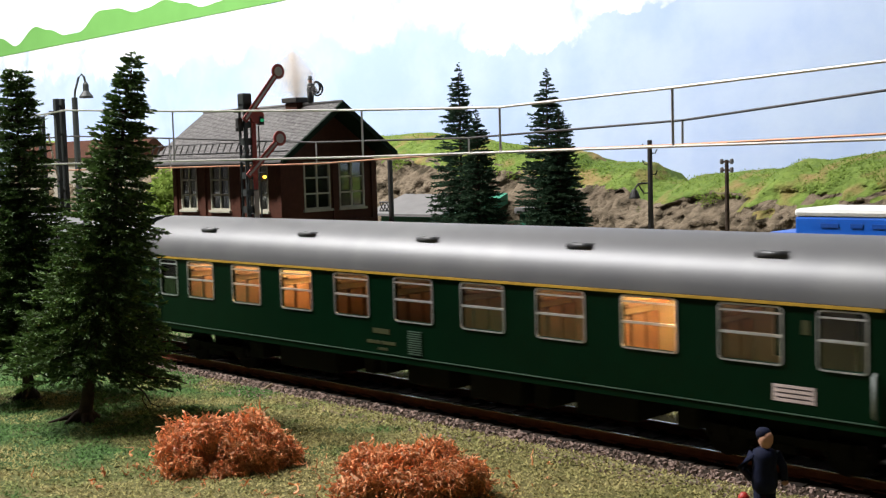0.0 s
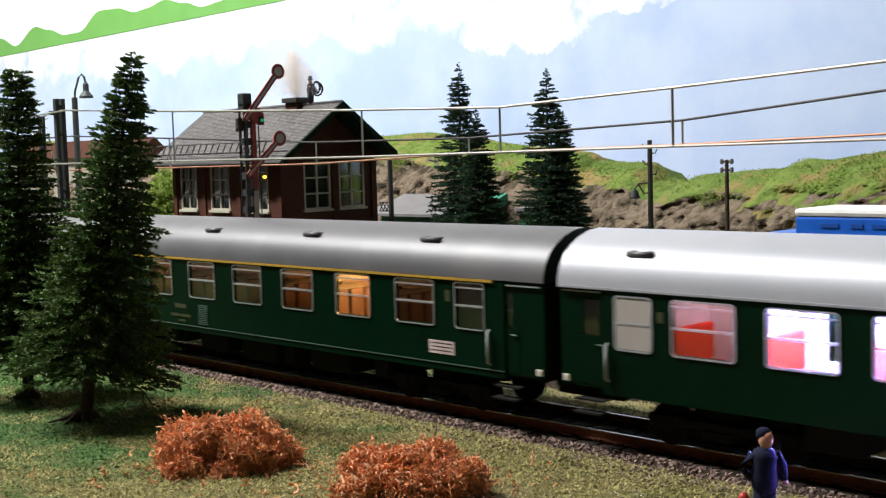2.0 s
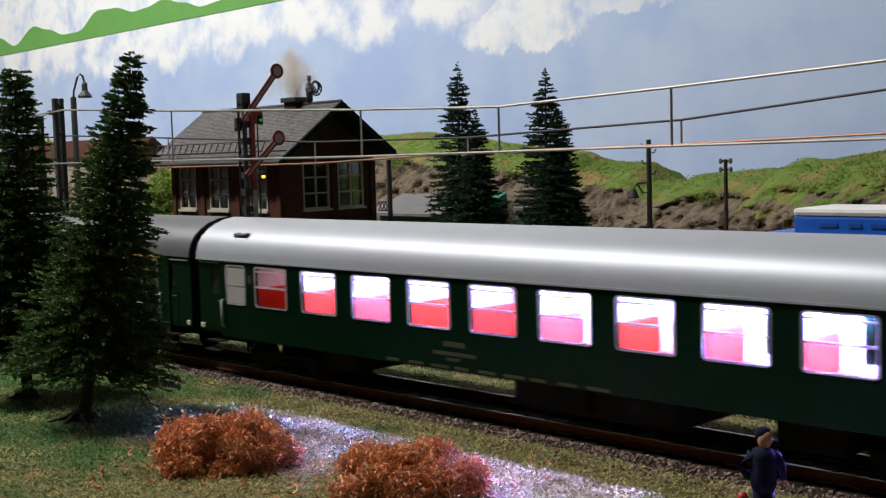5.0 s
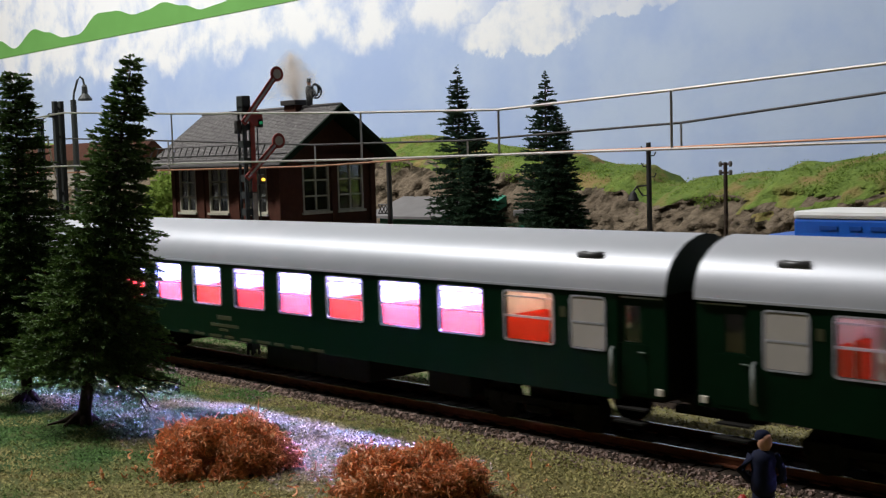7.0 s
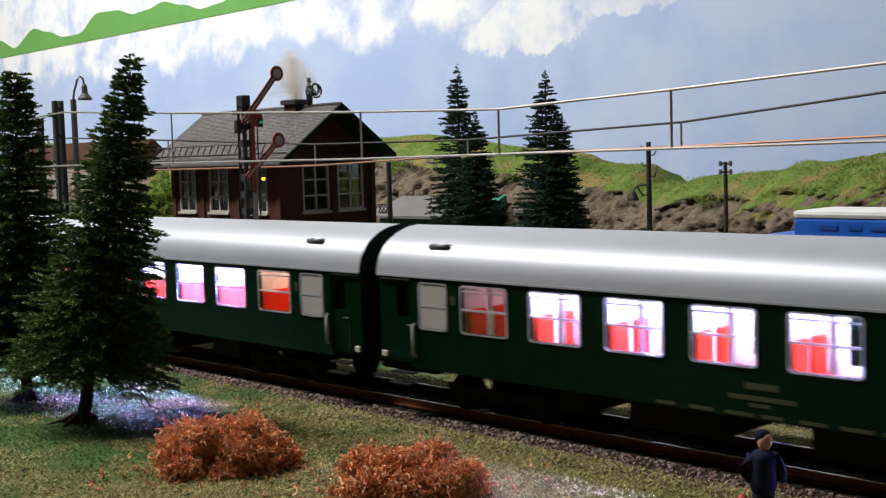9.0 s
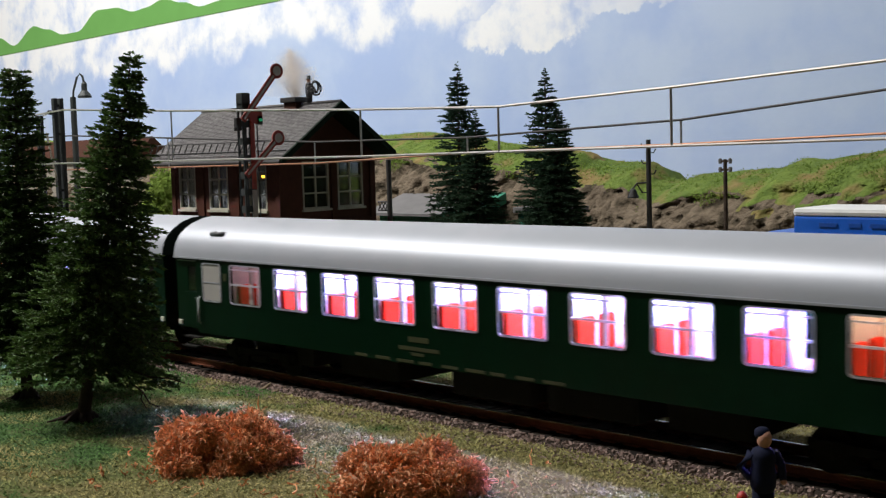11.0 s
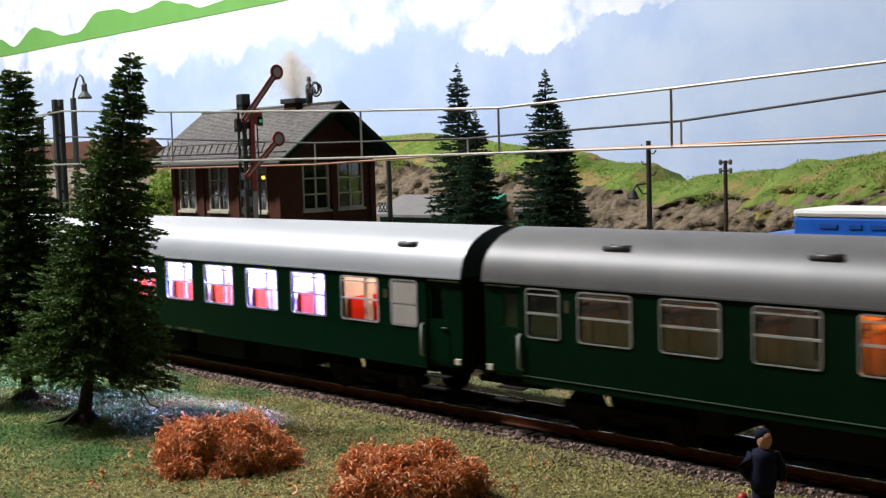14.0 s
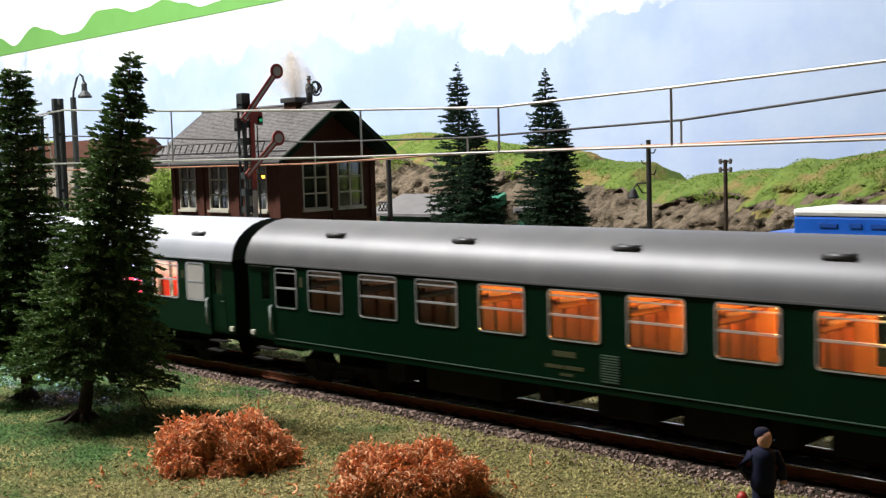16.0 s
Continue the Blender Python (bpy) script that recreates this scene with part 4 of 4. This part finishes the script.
# ---- buildings ----
def station_house():
    """A small brick building, long wall towards the tracks, gable to +x."""
    h = thing("signal_house", at(-308, 97.5, -4), "dark brown model house with grey shingle roof", "house")
    L, D, E, A = 91.0, 57.5, 76.0, 99.0
    front = [(-L + 13.2, 15), (-L + 41, 16.5), (-L + 73.5, 15)]
    z0, z1 = 48.8, 71.4

    def wall(name, spans, length, to, mat):
        bm = panel(fresh(), (0, length), (0, E), 0, 2.2, [(c - w / 2, c + w / 2, z0, z1) for c, w in spans])
        bmesh.ops.transform(bm, matrix=to, verts=bm.verts)
        w = part(name, bm, mat, h)
        for c in [0.9, length - .9] + [(a[0] + b[0]) / 2 for a, b in zip(spans, spans[1:])]:
            bm = boxed(c - 1.6, c + 1.6, -.8, 0, 0, E - 4)
            bmesh.ops.transform(bm, matrix=to, verts=bm.verts)
            part("pilaster", bm, mat, w)
        for nm, q, za, zb in (("string_course", 1.3, 40, 43), ("cornice", 1.0, 73, E)):
            bm = boxed(-q * (name == "gable_wall"), length, -q, 0, za, zb)
            bmesh.ops.transform(bm, matrix=to, verts=bm.verts)
            part(nm, bm, mat, w)
        for c, ww in spans:
            fr = ring(fresh(), ww, z1 - z0, .2, .9, -.2, .9, c, (z0 + z1) / 2)
            box(fr, c - .45, c + .45, 0, .7, z0, z1)
            for f in (1 / 3, 2 / 3):
                zz = z0 + (z1 - z0) * f
                box(fr, c - ww / 2, c + ww / 2, 0, .7, zz - .4, zz + .4)
            box(fr, c - ww / 2 - .8, c + ww / 2 + .8, -1.3, .4, z0 - 1.1, z0)
            bmesh.ops.transform(fr, matrix=to, verts=fr.verts)
            f = part("window", fr, FRAME_PALE, w, "pale cream window frame with six panes")
            gl = boxed(c - ww / 2 + .5, c + ww / 2 - .5, .75, 1.0, z0 + .5, z1 - .5)
            bmesh.ops.transform(gl, matrix=to, verts=gl.verts)
            part("pane", gl, HOUSE_GLASS, f)
            if name == "front_wall":
                cu = fresh()
                for k in range(5):
                    x = c - ww * .16 + k * ww * .07
                    pipe(cu, [(x, 3.4 + .4 * (k % 2), z0 - 1), (x, 3.4 + .4 * (k % 2), z1 + .5)], ww * .04, 6)
                bmesh.ops.transform(cu, matrix=to, verts=cu.verts)
                part("curtain", cu, BLIND if c < 30 or c > 60 else BLIND_BLUE, f, "gathered curtain behind the panes", smooth=True)

    wall("front_wall", [(c + L, w) for c, w in front], L, Matrix.Translation((-L, 0, 0)), BRICK)
    quarter = Matrix.Rotation(radians(90), 4, "Z")
    # shade of the side turned from the lamp is put into this wall's colour
    wall("gable_wall", [(21.2, 16), (42.6, 16)], D, quarter, BRICK_DARK)
    wall("rear_wall", [], L, Matrix.Translation((0, D, 0)) @ Matrix.Rotation(radians(180), 4, "Z"), BRICK)
    wall("far_gable_wall", [], D, Matrix.Translation((-L, D, 0)) @ Matrix.Rotation(radians(-90), 4, "Z"), BRICK)
    for x in (-1.6, -L + .4):
        bm = fresh()
        prism(bm, [(0, E), (D, E), (D / 2, A - 3)], x, x + 1.2)
        part("gable_top", bm, BRICK_DARK, h, "boarded gable triangle in the shaded brown")
    part("inner_floor", boxed(-L + 2.3, -2.3, 2.3, D - 2.3, 30, 31), WALL_TAN, h)
    # roof: two slopes with overlapping shingles
    for s in (0, 1):
        ya, za, yb, zb = (-8, E - 3.5, D / 2, A) if s == 0 else (D + 4.5, E - 1.2, D / 2, A)
        n = Vector((0, zb - za, abs(yb - ya))).normalized()
        bm = fresh()
        prism(bm, [(ya, za), (yb, zb), (yb, zb - 1.6), (ya, za - 1.6)], -L - 14, 11.6)
        r = part("roof", bm, FASCIA, h, "pitched roof slope with green verge")
        rows, V, Q = 36, [], []
        for k in range(rows):
            f0, f1 = k / rows, (k + 1.25) / rows
            f1 = min(1, f1)
            for c in range(72):
                x0 = -L - 13.5 + c * 1.6 + (.8 if k % 2 else 0)
                x1 = min(x0 + 1.5, 11.4)
                up = .38 + .12 * random.random()
                pts = []
                for x, f, lift in ((x0, f0, up), (x1, f0, up), (x1, f1, .12), (x0, f1, .12)):
                    pts.append((x, ya + (yb - ya) * f, za + (zb - za) * f + lift))
                b = len(V)
                V += pts + [(x0, pts[0][1], pts[0][2] - .45), (x1, pts[1][1], pts[1][2] - .45)]
                Q += [(b, b + 1, b + 2, b + 3), (b, b + 4, b + 5, b + 1)]
        sh = new("shingles", cloud_mesh("shingles", V, Q, SHINGLE))
        sh.parent = r
        tagged(sh, "small overlapping grey shingles", kind="stuff")
        part("verge_board", prism(fresh(), [(ya, za + .6), (yb, zb + .6), (yb, zb - 2.4), (ya, za - 2.4)], 11.4, 12.8), FASCIA, r, "dark green verge board")
        part("gutter", pipe(fresh(), [(-L - 14, ya, za - .8), (12, ya, za - .8)], 1.0, 8), IRON, r)
    bm = pipe(fresh(), [(-L - 14, D / 2, A + .4), (12, D / 2, A + .4)], .8, 8)
    part("ridge_cap", bm, SHINGLE, h, smooth=True)
    g = part("snow_guard", pipe(fresh(), [(-L - 12, -5, 81.5), (14, -5, 81.5)], .35, 6), IRON, h, "dark openwork snow guard along the eaves")
    part("guard_rail", pipe(fresh(), [(-L - 12, -6.5, 77), (14, -6.5, 77)], .35, 6), IRON, g)
    for k in range(20):
        x = -L - 11 + 5.4 * k
        part("guard_strut", pipe(fresh(), [(x, -6.5, 76.4), (x + 1.6, -5, 81.6)], .32, 5), IRON, g)
    ch = part("chimney", boxed(-27, -17.5, 24.5, 32.5, 88, 100.4, bevel=.4), BRICK_DARK, h, "low dark chimney with flat cap")
    part("chimney_cap", boxed(-28.2, -16.3, 23.2, 33.8, 100.4, 102.8, bevel=.4), IRON, ch)
    return h


HOUSE_GLASS = clear("house_glass", (.75, .78, .74), .14)


def wool_smoke():
    rng = np.random.default_rng(12)
    V, Q = [], []
    for i in range(26000):
        f = rng.uniform(0, 1) ** .75
        spread = 3.0 + 10.5 * f ** .8
        cx, cz = -3.4 * f, 23.5 * f
        a, r = rng.uniform(0, math.tau), spread * min(1.35, abs(rng.normal(0, .85)))
        p = np.array([cx + r * math.cos(a), r * math.sin(a) * .8, cz + rng.normal(0, 1.4) - .06 * r * r * (f > .6)])
        p[2] = max(p[2], 0)
        d = rng.normal(0, 1, 3)
        d /= np.linalg.norm(d)
        s = np.cross(d, (.2, .7, .4))
        s /= np.linalg.norm(s)
        l, w = rng.uniform(.5, 1.2), rng.uniform(.02, .055)
        b = len(V)
        V += [p - d * l * .5 - s * w, p - d * l * .5 + s * w, p + d * l * .5 + s * w, p + d * l * .5 - s * w]
        Q.append((b, b + 1, b + 2, b + 3))
    ob = new("cotton_smoke", cloud_mesh("cotton_smoke", V, Q, COTTON))
    ob.matrix_basis = at(-330, 126, 98.2)
    tagged(ob, "tuft of cream cotton wool as smoke on the chimney", "smoke")


def statuettes():
    """Two painted model figurines, each one plain mesh."""
    mats = [CLOTH_NAVY, material("figure_flesh", (.58, .30, .20), .6), material("figure_black", (.012, .012, .014), .6), material("figure_red", (.45, .03, .02), .5)]

    def figure(bm, idx, f):
        n = len(bm.faces)
        f()
        bm.faces.ensure_lookup_table()
        for k in range(n, len(bm.faces)):
            bm.faces[k].material_index = idx
            bm.faces[k].smooth = True

    bm = fresh()
    figure(bm, 0, lambda: lathe(bm, [(1.9, 10), (2.5, 11.2), (2.6, 13), (2.3, 15), (2.6, 17), (2.0, 18.3), (.8, 18.9)], 0, 0, 12))
    figure(bm, 0, lambda: pipe(bm, [(-.9, 0, .4), (-1, 0, 6), (-.8, 0, 11)], 1.0, 10, 1.35))
    figure(bm, 0, lambda: pipe(bm, [(1, .3, .4), (1, .2, 6), (.8, 0, 11)], 1.0, 10, 1.35))
    figure(bm, 0, lambda: pipe(bm, [(-2.2, 0, 17.7), (-4.3, .5, 14.8), (-2.3, .9, 12.4)], 1.0, 8, .75))
    figure(bm, 0, lambda: pipe(bm, [(2.2, 0, 17.7), (3.6, .1, 15), (3.8, -.4, 12.2)], .95, 8, .7))
    figure(bm, 1, lambda: lathe(bm, [(.6, 18.2), (.95, 18.9), (1.4, 19.8), (1.45, 20.9), (1.0, 21.9)], .25, -.15, 14))
    figure(bm, 1, lambda: lathe(bm, [(.3, 11.4), (.7, 11.8), (.6, 12.4)], 3.8, -.5, 8))
    figure(bm, 0, lambda: lathe(bm, [(1.35, 20.5), (1.55, 21.2), (1.45, 22.0), (.9, 22.5)], -.05, .25, 14))
    figure(bm, 3, lambda: lathe(bm, [(.5, 3.6), (.95, 4.4), (.9, 7.8), (1.1, 9.4), (.5, 10.2)], -4.2, -.6, 10))
    figure(bm, 2, lambda: box(bm, -2.3, 2.3, -1.5, 1.2, 0, .5))
    bmesh.ops.scale(bm, vec=(.95, .95, .95), verts=bm.verts)
    solid("figurine", bm, mats, at(29.5, -47.5, -3.9, 0, 0, 45), "small painted railwayman figurine in a navy uniform", "figurine")
    bm = fresh()
    figure(bm, 2, lambda: lathe(bm, [(.5, 0), (1.3, .3), (1.4, 3), (1.7, 6), (1.5, 8), (.6, 9.0)], 0, 0, 10))
    figure(bm, 1, lambda: lathe(bm, [(.5, 8.8), (.85, 9.4), (.8, 10.3)], 0, -.1, 10))
    figure(bm, 2, lambda: lathe(bm, [(1.3, 10.2), (1.3, 10.4), (.85, 10.5), (.85, 11.8)], 0, 0, 10))
    figure(bm, 2, lambda: pipe(bm, [(1.2, .4, 7.8), (2.6, .9, 5.6), (1.6, .4, 3.9)], .55, 8))
    figure(bm, 2, lambda: pipe(bm, [(2.9 + 2.3 * math.cos(k * math.tau / 14), .4, 6.2 + 2.9 * math.sin(k * math.tau / 14)) for k in range(15)], .42, 6))
    figure(bm, 2, lambda: pipe(bm, [(2.6 + 1.5 * math.cos(k * math.tau / 12), .8, 6.9 + 2.4 * math.sin(k * math.tau / 12)) for k in range(13)], .6, 6))
    solid("figurine", bm, mats, at(-319.6, 126, 95.6, 0, 0, 45) @ Matrix.Scale(1.12, 4), "tiny black chimney sweep figurine on the roof ridge", "figurine")


# ---- hillside, poles, vehicles ----
HILL = [(-900, 92), (-700, 80), (-560, 82), (-425, 82.3), (-389, 82.8), (-324, 74), (-266, 68), (-259, 63), (-240, 62.5), (-223, 61.5), (-213, 53.5), (-204, 52),
        (-195, 55), (-176, 56.5), (-147, 58), (-138, 62), (-126, 61), (-117, 62.5), (-99, 65), (-40, 72), (120, 80), (500, 70)]


def hill_top(x):
    for (xa, za), (xb, zb) in zip(HILL, HILL[1:]):
        if xa <= x <= xb:
            f = (x - xa) / (xb - xa)
            return za + (zb - za) * f
    return 70


def hillside():
    bm = fresh()
    xs = list(range(-900, -520, 8)) + list(range(-520, 60, 2)) + list(range(60, 300, 8))
    steps = [(226, -.05), (228, .12), (231, .28), (234, .42), (237, .55), (240, .66), (246, .76), (252, .84), (259, .90), (267, .96), (280, 1.0), (300, .92), (340, .7), (377, .5)]
    cut = [s[1] for s in steps[:11]]
    steps = [(y, f) for (ya, fa), (yb, fb) in zip(steps, steps[1:]) for q in range(4) for y, f in ((ya + (yb - ya) * q / 4, fa + (fb - fa) * q / 4),)] + steps[-1:]
    rows = []
    for x in xs:
        col = []
        for k, (y, f) in enumerate(steps):
            p = Vector((x / 22, y / 22, f * 3))
            j = noise.noise(p) * 7 + (1 - abs(noise.noise(p * 2.4)) * 2) * 2 + noise.noise(p * 6) * 3.5 + noise.noise(p * 14) * 1.8
            zz = -5 + (hill_top(x) + 5) * f
            col.append(bm.verts.new((x + (noise.noise(p * 1.7) * 2), y - 6 + (j * 1.3 if 0 < f < .8 else j * .4) + 5 * noise.noise(Vector((x / 60, 5, 0))), zz + (j * .1 if f > .9 else j * .35) * (f > 0))))
        rows.append(col)
    for i in range(len(xs) - 1):
        for k in range(len(steps) - 1):
            f = bm.faces.new((rows[i][k], rows[i + 1][k], rows[i + 1][k + 1], rows[i][k + 1]))
            edge = (.80 if xs[i] < -150 else .70) + .12 * noise.noise(Vector((xs[i] / 25, k, 2)))
            f.material_index = 1 if steps[k][1] > edge else 0
            f.smooth = True
    solid("hillside", bm, (ROCK, MEADOW), Matrix(), "brown rock face topped with bright green meadow", "hill", kind="structure")
    rng = np.random.default_rng(9)
    V, T = [], []
    for i in range(80000):
        x = rng.uniform(-620, 10)
        f = rng.uniform(.72, 1.0) if i % 4 else rng.uniform(.95, 1.0)
        if f < .83 + .16 * noise.noise(Vector((x / 18, 4, 4))) or noise.noise(Vector((x / 14, f * 9, 8))) < -.25:
            continue
        y = np.interp(f, cut, [s[0] for s in steps[:41:4]]) - 6 + rng.normal(0, 2)
        z = -6 + (hill_top(x) + 5) * f + rng.normal(0, .7)
        a = rng.uniform(0, math.tau)
        clump = max(0, noise.noise(Vector((x / 9, f * 14, 2))) - .1)
        z += clump * 3 * rng.uniform(0, 1) ** 2
        l, w = rng.uniform(.6, 1.4), rng.uniform(.25, .6)
        up = rng.uniform(.2, .8)
        c, s = math.cos(a), math.sin(a)
        b = len(V)
        V += [(x - s * w, y + c * w, z), (x + s * w, y - c * w, z), (x + c * l * (1 - up), y + s * l * (1 - up), z + l * up)]
        T.append((b, b + 1, b + 2))
    tagged(new("meadow_grass", cloud_mesh("meadow_grass", V, T, TUFT)), "bright green flock grass on the hillside", "grass", kind="stuff")


def poles():
    p = thing("yard_lamp_post", at(-160, 181, -4), "dark post with hooks and a bracket lamp", "lamp post")
    part("post", pipe(fresh(), [(0, 0, 0), (0, 0, 76.6)], 1.35, 10, 1.05), IRON, p)
    for k, (s, z) in enumerate(((1, 71), (-1, 66.5), (1, 62), (-1, 73.5))):
        part("hook", pipe(fresh(), [(0, 0, z), (1.6 * s, 1.6 * s, z), (2.2 * s, 2.2 * s, z + 1.6)], .3, 6), IRON, p)
    br = part("lamp_bracket", pipe(fresh(), [(0, 0, 58.5), (-3.6, -3.6, 58.2), (-4.8, -4.8, 56)], .4, 6), IRON, p, "openwork lamp bracket")
    part("bracket_strut", pipe(fresh(), [(0, 0, 54.2), (-2, -2, 54.2), (-3.6, -3.6, 58)], .35, 6), IRON, br)
    part("lamp_hood", lathe(fresh(), [(.5, 56.2), (1.3, 55.4), (2.4, 52.6), (2.4, 52)], -4.8, -4.8, 14), IRON, br)
    q = thing("telegraph_pole", at(-122.5, 181, -4), "brown telegraph pole with insulators", "pole")
    part("post", pipe(fresh(), [(0, 0, 0), (0, 0, 67.6)], 1.0, 10, .8), BARK, q)
    for z in (63.0, 66.4):
        part("cross_arm", boxed(-2.6, 2.6, -.4, .4, z, z + .8), BARK, q)
        for s in (-1, 1):
            part("insulator", lathe(fresh(), [(.5, z - .6), (.8, z), (.8, z + 1.1), (.4, z + 1.6)], s * 2.3, 0, 8), CONCRETE, q)
    r = thing("platform_post", at(-324, 180, -4), "black iron platform canopy post", "post")
    part("post", pipe(fresh(), [(0, 0, 0), (0, 0, 71)], 1.5, 10, 1.3), IRON, r)
    b = part("lattice_bracket", pipe(fresh(), [(-8, -1, 49), (0, 0, 49)], .45, 6), IRON, r)
    part("lattice_bar", pipe(fresh(), [(-8, -1, 44.5), (0, 0, 44.5)], .45, 6), IRON, b)
    for k in range(3):
        part("lattice_bar", pipe(fresh(), [(-8 + 2.7 * k, -1, 44.5), (-5.4 + 2.7 * k, -.6, 49)], .3, 5), IRON, b)
        part("lattice_bar", pipe(fresh(), [(-5.4 + 2.7 * k, -.6, 44.5), (-8 + 2.7 * k, -1, 49)], .3, 5), IRON, b)
    s = thing("street_lamp", at(-602, 150, -4), "tall dark swan-neck street lamp", "street lamp")
    part("post", pipe(fresh(), [(0, 0, 0), (0, 0, 118)], 2.3, 12, 1.9), MAST, s)
    part("swan_neck", pipe(fresh(), [(0, 0, 116), (.4, .4, 122), (2.4, 2.4, 131), (3.8, 3.8, 133.2), (5, 5, 131.5), (5.6, 5.6, 127)], .75, 8), MAST, s)
    part("lamp_hood", lathe(fresh(), [(1, 128), (1.9, 126.5), (2, 122), (4.6, 118.6), (4.6, 117.4)], 5.6, 5.6, 14), MAST, s, "bell-shaped lamp hood")


def truck():
    t = thing("box_truck", at(-52.5, 110, -4), "blue model box truck with a white roof", "truck")
    part("box_body", boxed(0, 84, 0, 26, 12, 50.0, bevel=.8), BLUE, t, "blue box body")
    part("roof", boxed(-.3, 84.3, -.3, 26.3, 50.0, 52.5, bevel=1.2), WHITE, t, "white rounded roof")
    part("side_panel", boxed(.6, 83.4, -.4, 0, 14, 44.6), WHITE, t, "white lower side")
    part("cab", boxed(-13, -.6, 1, 25, 10, 44.6, bevel=2.5), BLUE, t, "blue driver's cab")
    part("windscreen", boxed(-13.3, -12.8, 3, 23, 30, 41), HOUSE_GLASS, t)
    for u0, u1 in ((9, 15), (19, 23), (26, 32), (35, 40)):
        part("lettering", boxed(u0, u1, -.3, 0, 46.6, 47.9), BLUE_DARK, t, "illegible dark lettering")
    part("side_lamp", boxed(26, 31, -.9, -.4, 43, 44.2), RED, t, "small red side mark")
    for x in (-8, 20, 66):
        for y in (3, 23):
            part("wheel", pipe(fresh(), [(x, y - 2.4, 6), (x, y + 2.4, 6)], 6, 20), BLACK, t)


def sheds():
    s = thing("yard_shed", at(-318, 206, -4), "low grey-roofed shed with green fascia", "shed")
    part("wall", boxed(-46, 22, 2, 24, 0, 40), TEAL, s, "dark green shed wall")
    part("roof", prism(fresh(), [(-4, 40), (26, 49.5), (26, 51), (-4, 41.4)], -52, 8), CONCRETE, s, "pale grey sloping roof")
    part("green_fascia", prism(fresh(), [(-3, 40), (27, 51.6), (27, 46), (-3, 36)], 8.2, 28), TEAL, s)
    s = thing("yard_shed", at(-238, 200, -4), "small pale-roofed green shed between the spruces", "shed")
    part("wall", boxed(-14, 14, 0, 16, 0, 43), TEAL, s)
    part("roof", boxed(-16, 16, -2, 18, 43, 46, bevel=.6), CONCRETE, s)
    b = thing("brown_building", at(-860, 235, -4), "long brown building behind the lamp", "building")
    part("wall", boxed(0, 190, 0, 22, 0, 80), WALL_DIM_GREY, b)
    part("roof", prism(fresh(), [(-5, 79), (11, 93), (27, 79)], -6, 196), BRICK_DARK, b)
    rng = np.random.default_rng(2)
    V, T = [], []
    for i in range(5000):
        d = rng.normal(0, 1, 3)
        d /= np.linalg.norm(d)
        p = d * (15, 13, 34) * rng.uniform(.6, 1.05) + (0, 0, 34)
        q = rng.normal(0, 1.3, (3, 3))
        T.append((len(V), len(V) + 1, len(V) + 2))
        V += [p + q[0], p + q[1], p + q[2]]
    ob = new("shrub", cloud_mesh("shrub", V, T, TUFT))
    ob.matrix_basis = at(-478, 140, -4)
    tagged(ob, "rounded olive green shrub beside the house", "shrub")


room()
backdrop()
ground()
railway(0, "railway_track", -1470, 1050, "rusty model railway track on brown sleepers")
railway(57, "railway_track", -1470, 1050, "rear model railway track beside the first")
stones("ballast", 3600, -18.2, -13.6, -330, 60, lambda x, y: -2.85 - max(0, -14.7 - y) * .52, "fine brown grey ballast stones along the rails", size=(.32, .75))
stones("ballast", 2200, -27, -16.5, -330, 60, lambda x, y: height(x, y) + .1, "loose ballast stones scattered into the grass", size=(.25, .6), seed=8)
hillside()
station_house()
wool_smoke()
statuettes()
signal()
catenary(0, [(-1400, 84), (-520, 84), (-324, 92), (-241.7, 87.8), (-135.5, 83.3), (-78.4, 81.4), (-22.5, 83.3), (30.1, 85.6), (120, 93), (300, 84), (900, 84)],
         [(-1400, 70), (-324, 69.9), (-135, 69.1), (30, 69.6), (900, 69.6)], (-400, -241.7, -135.5, -78.4, -22.5, 60), WIRE, WIRE, "silver overhead wire above the front track")
catenary(57, [(-1400, 76), (-430, 84), (-337, 80.1), (-230, 75.3), (-146, 74.5), (-58.6, 77), (3, 82.1), (80, 88), (300, 80), (900, 80)],
         [(-1400, 66.5), (-338, 66.7), (-230, 66.9), (-146, 69.3), (-58.7, 69.9), (3, 71), (900, 72)], (-337, -230, -146, -58.7, 60), IRON, COPPER, "dark and copper overhead wire above the rear track")
line_mast(-384, 28, 100.2, 3.7, (-1,), (93.5, 70))
line_mast(-519, 85, 98, 2.9, (-1,), (88, 67))
poles()
truck()
sheds()
plants()
turf_fibres()


def motions():
    gone = [(0, 0), (1.5, 78.5), (3, 157.2), (4.2, 220.6), (7, 370.5), (9.2, 486.9), (12, 635.4), (14, 740.7), (16, 845.3)]
    for ob, start in COACHES:
        walk(ob, [(t, at(start - d, 0, 0)) for t, d in gone])


motions()
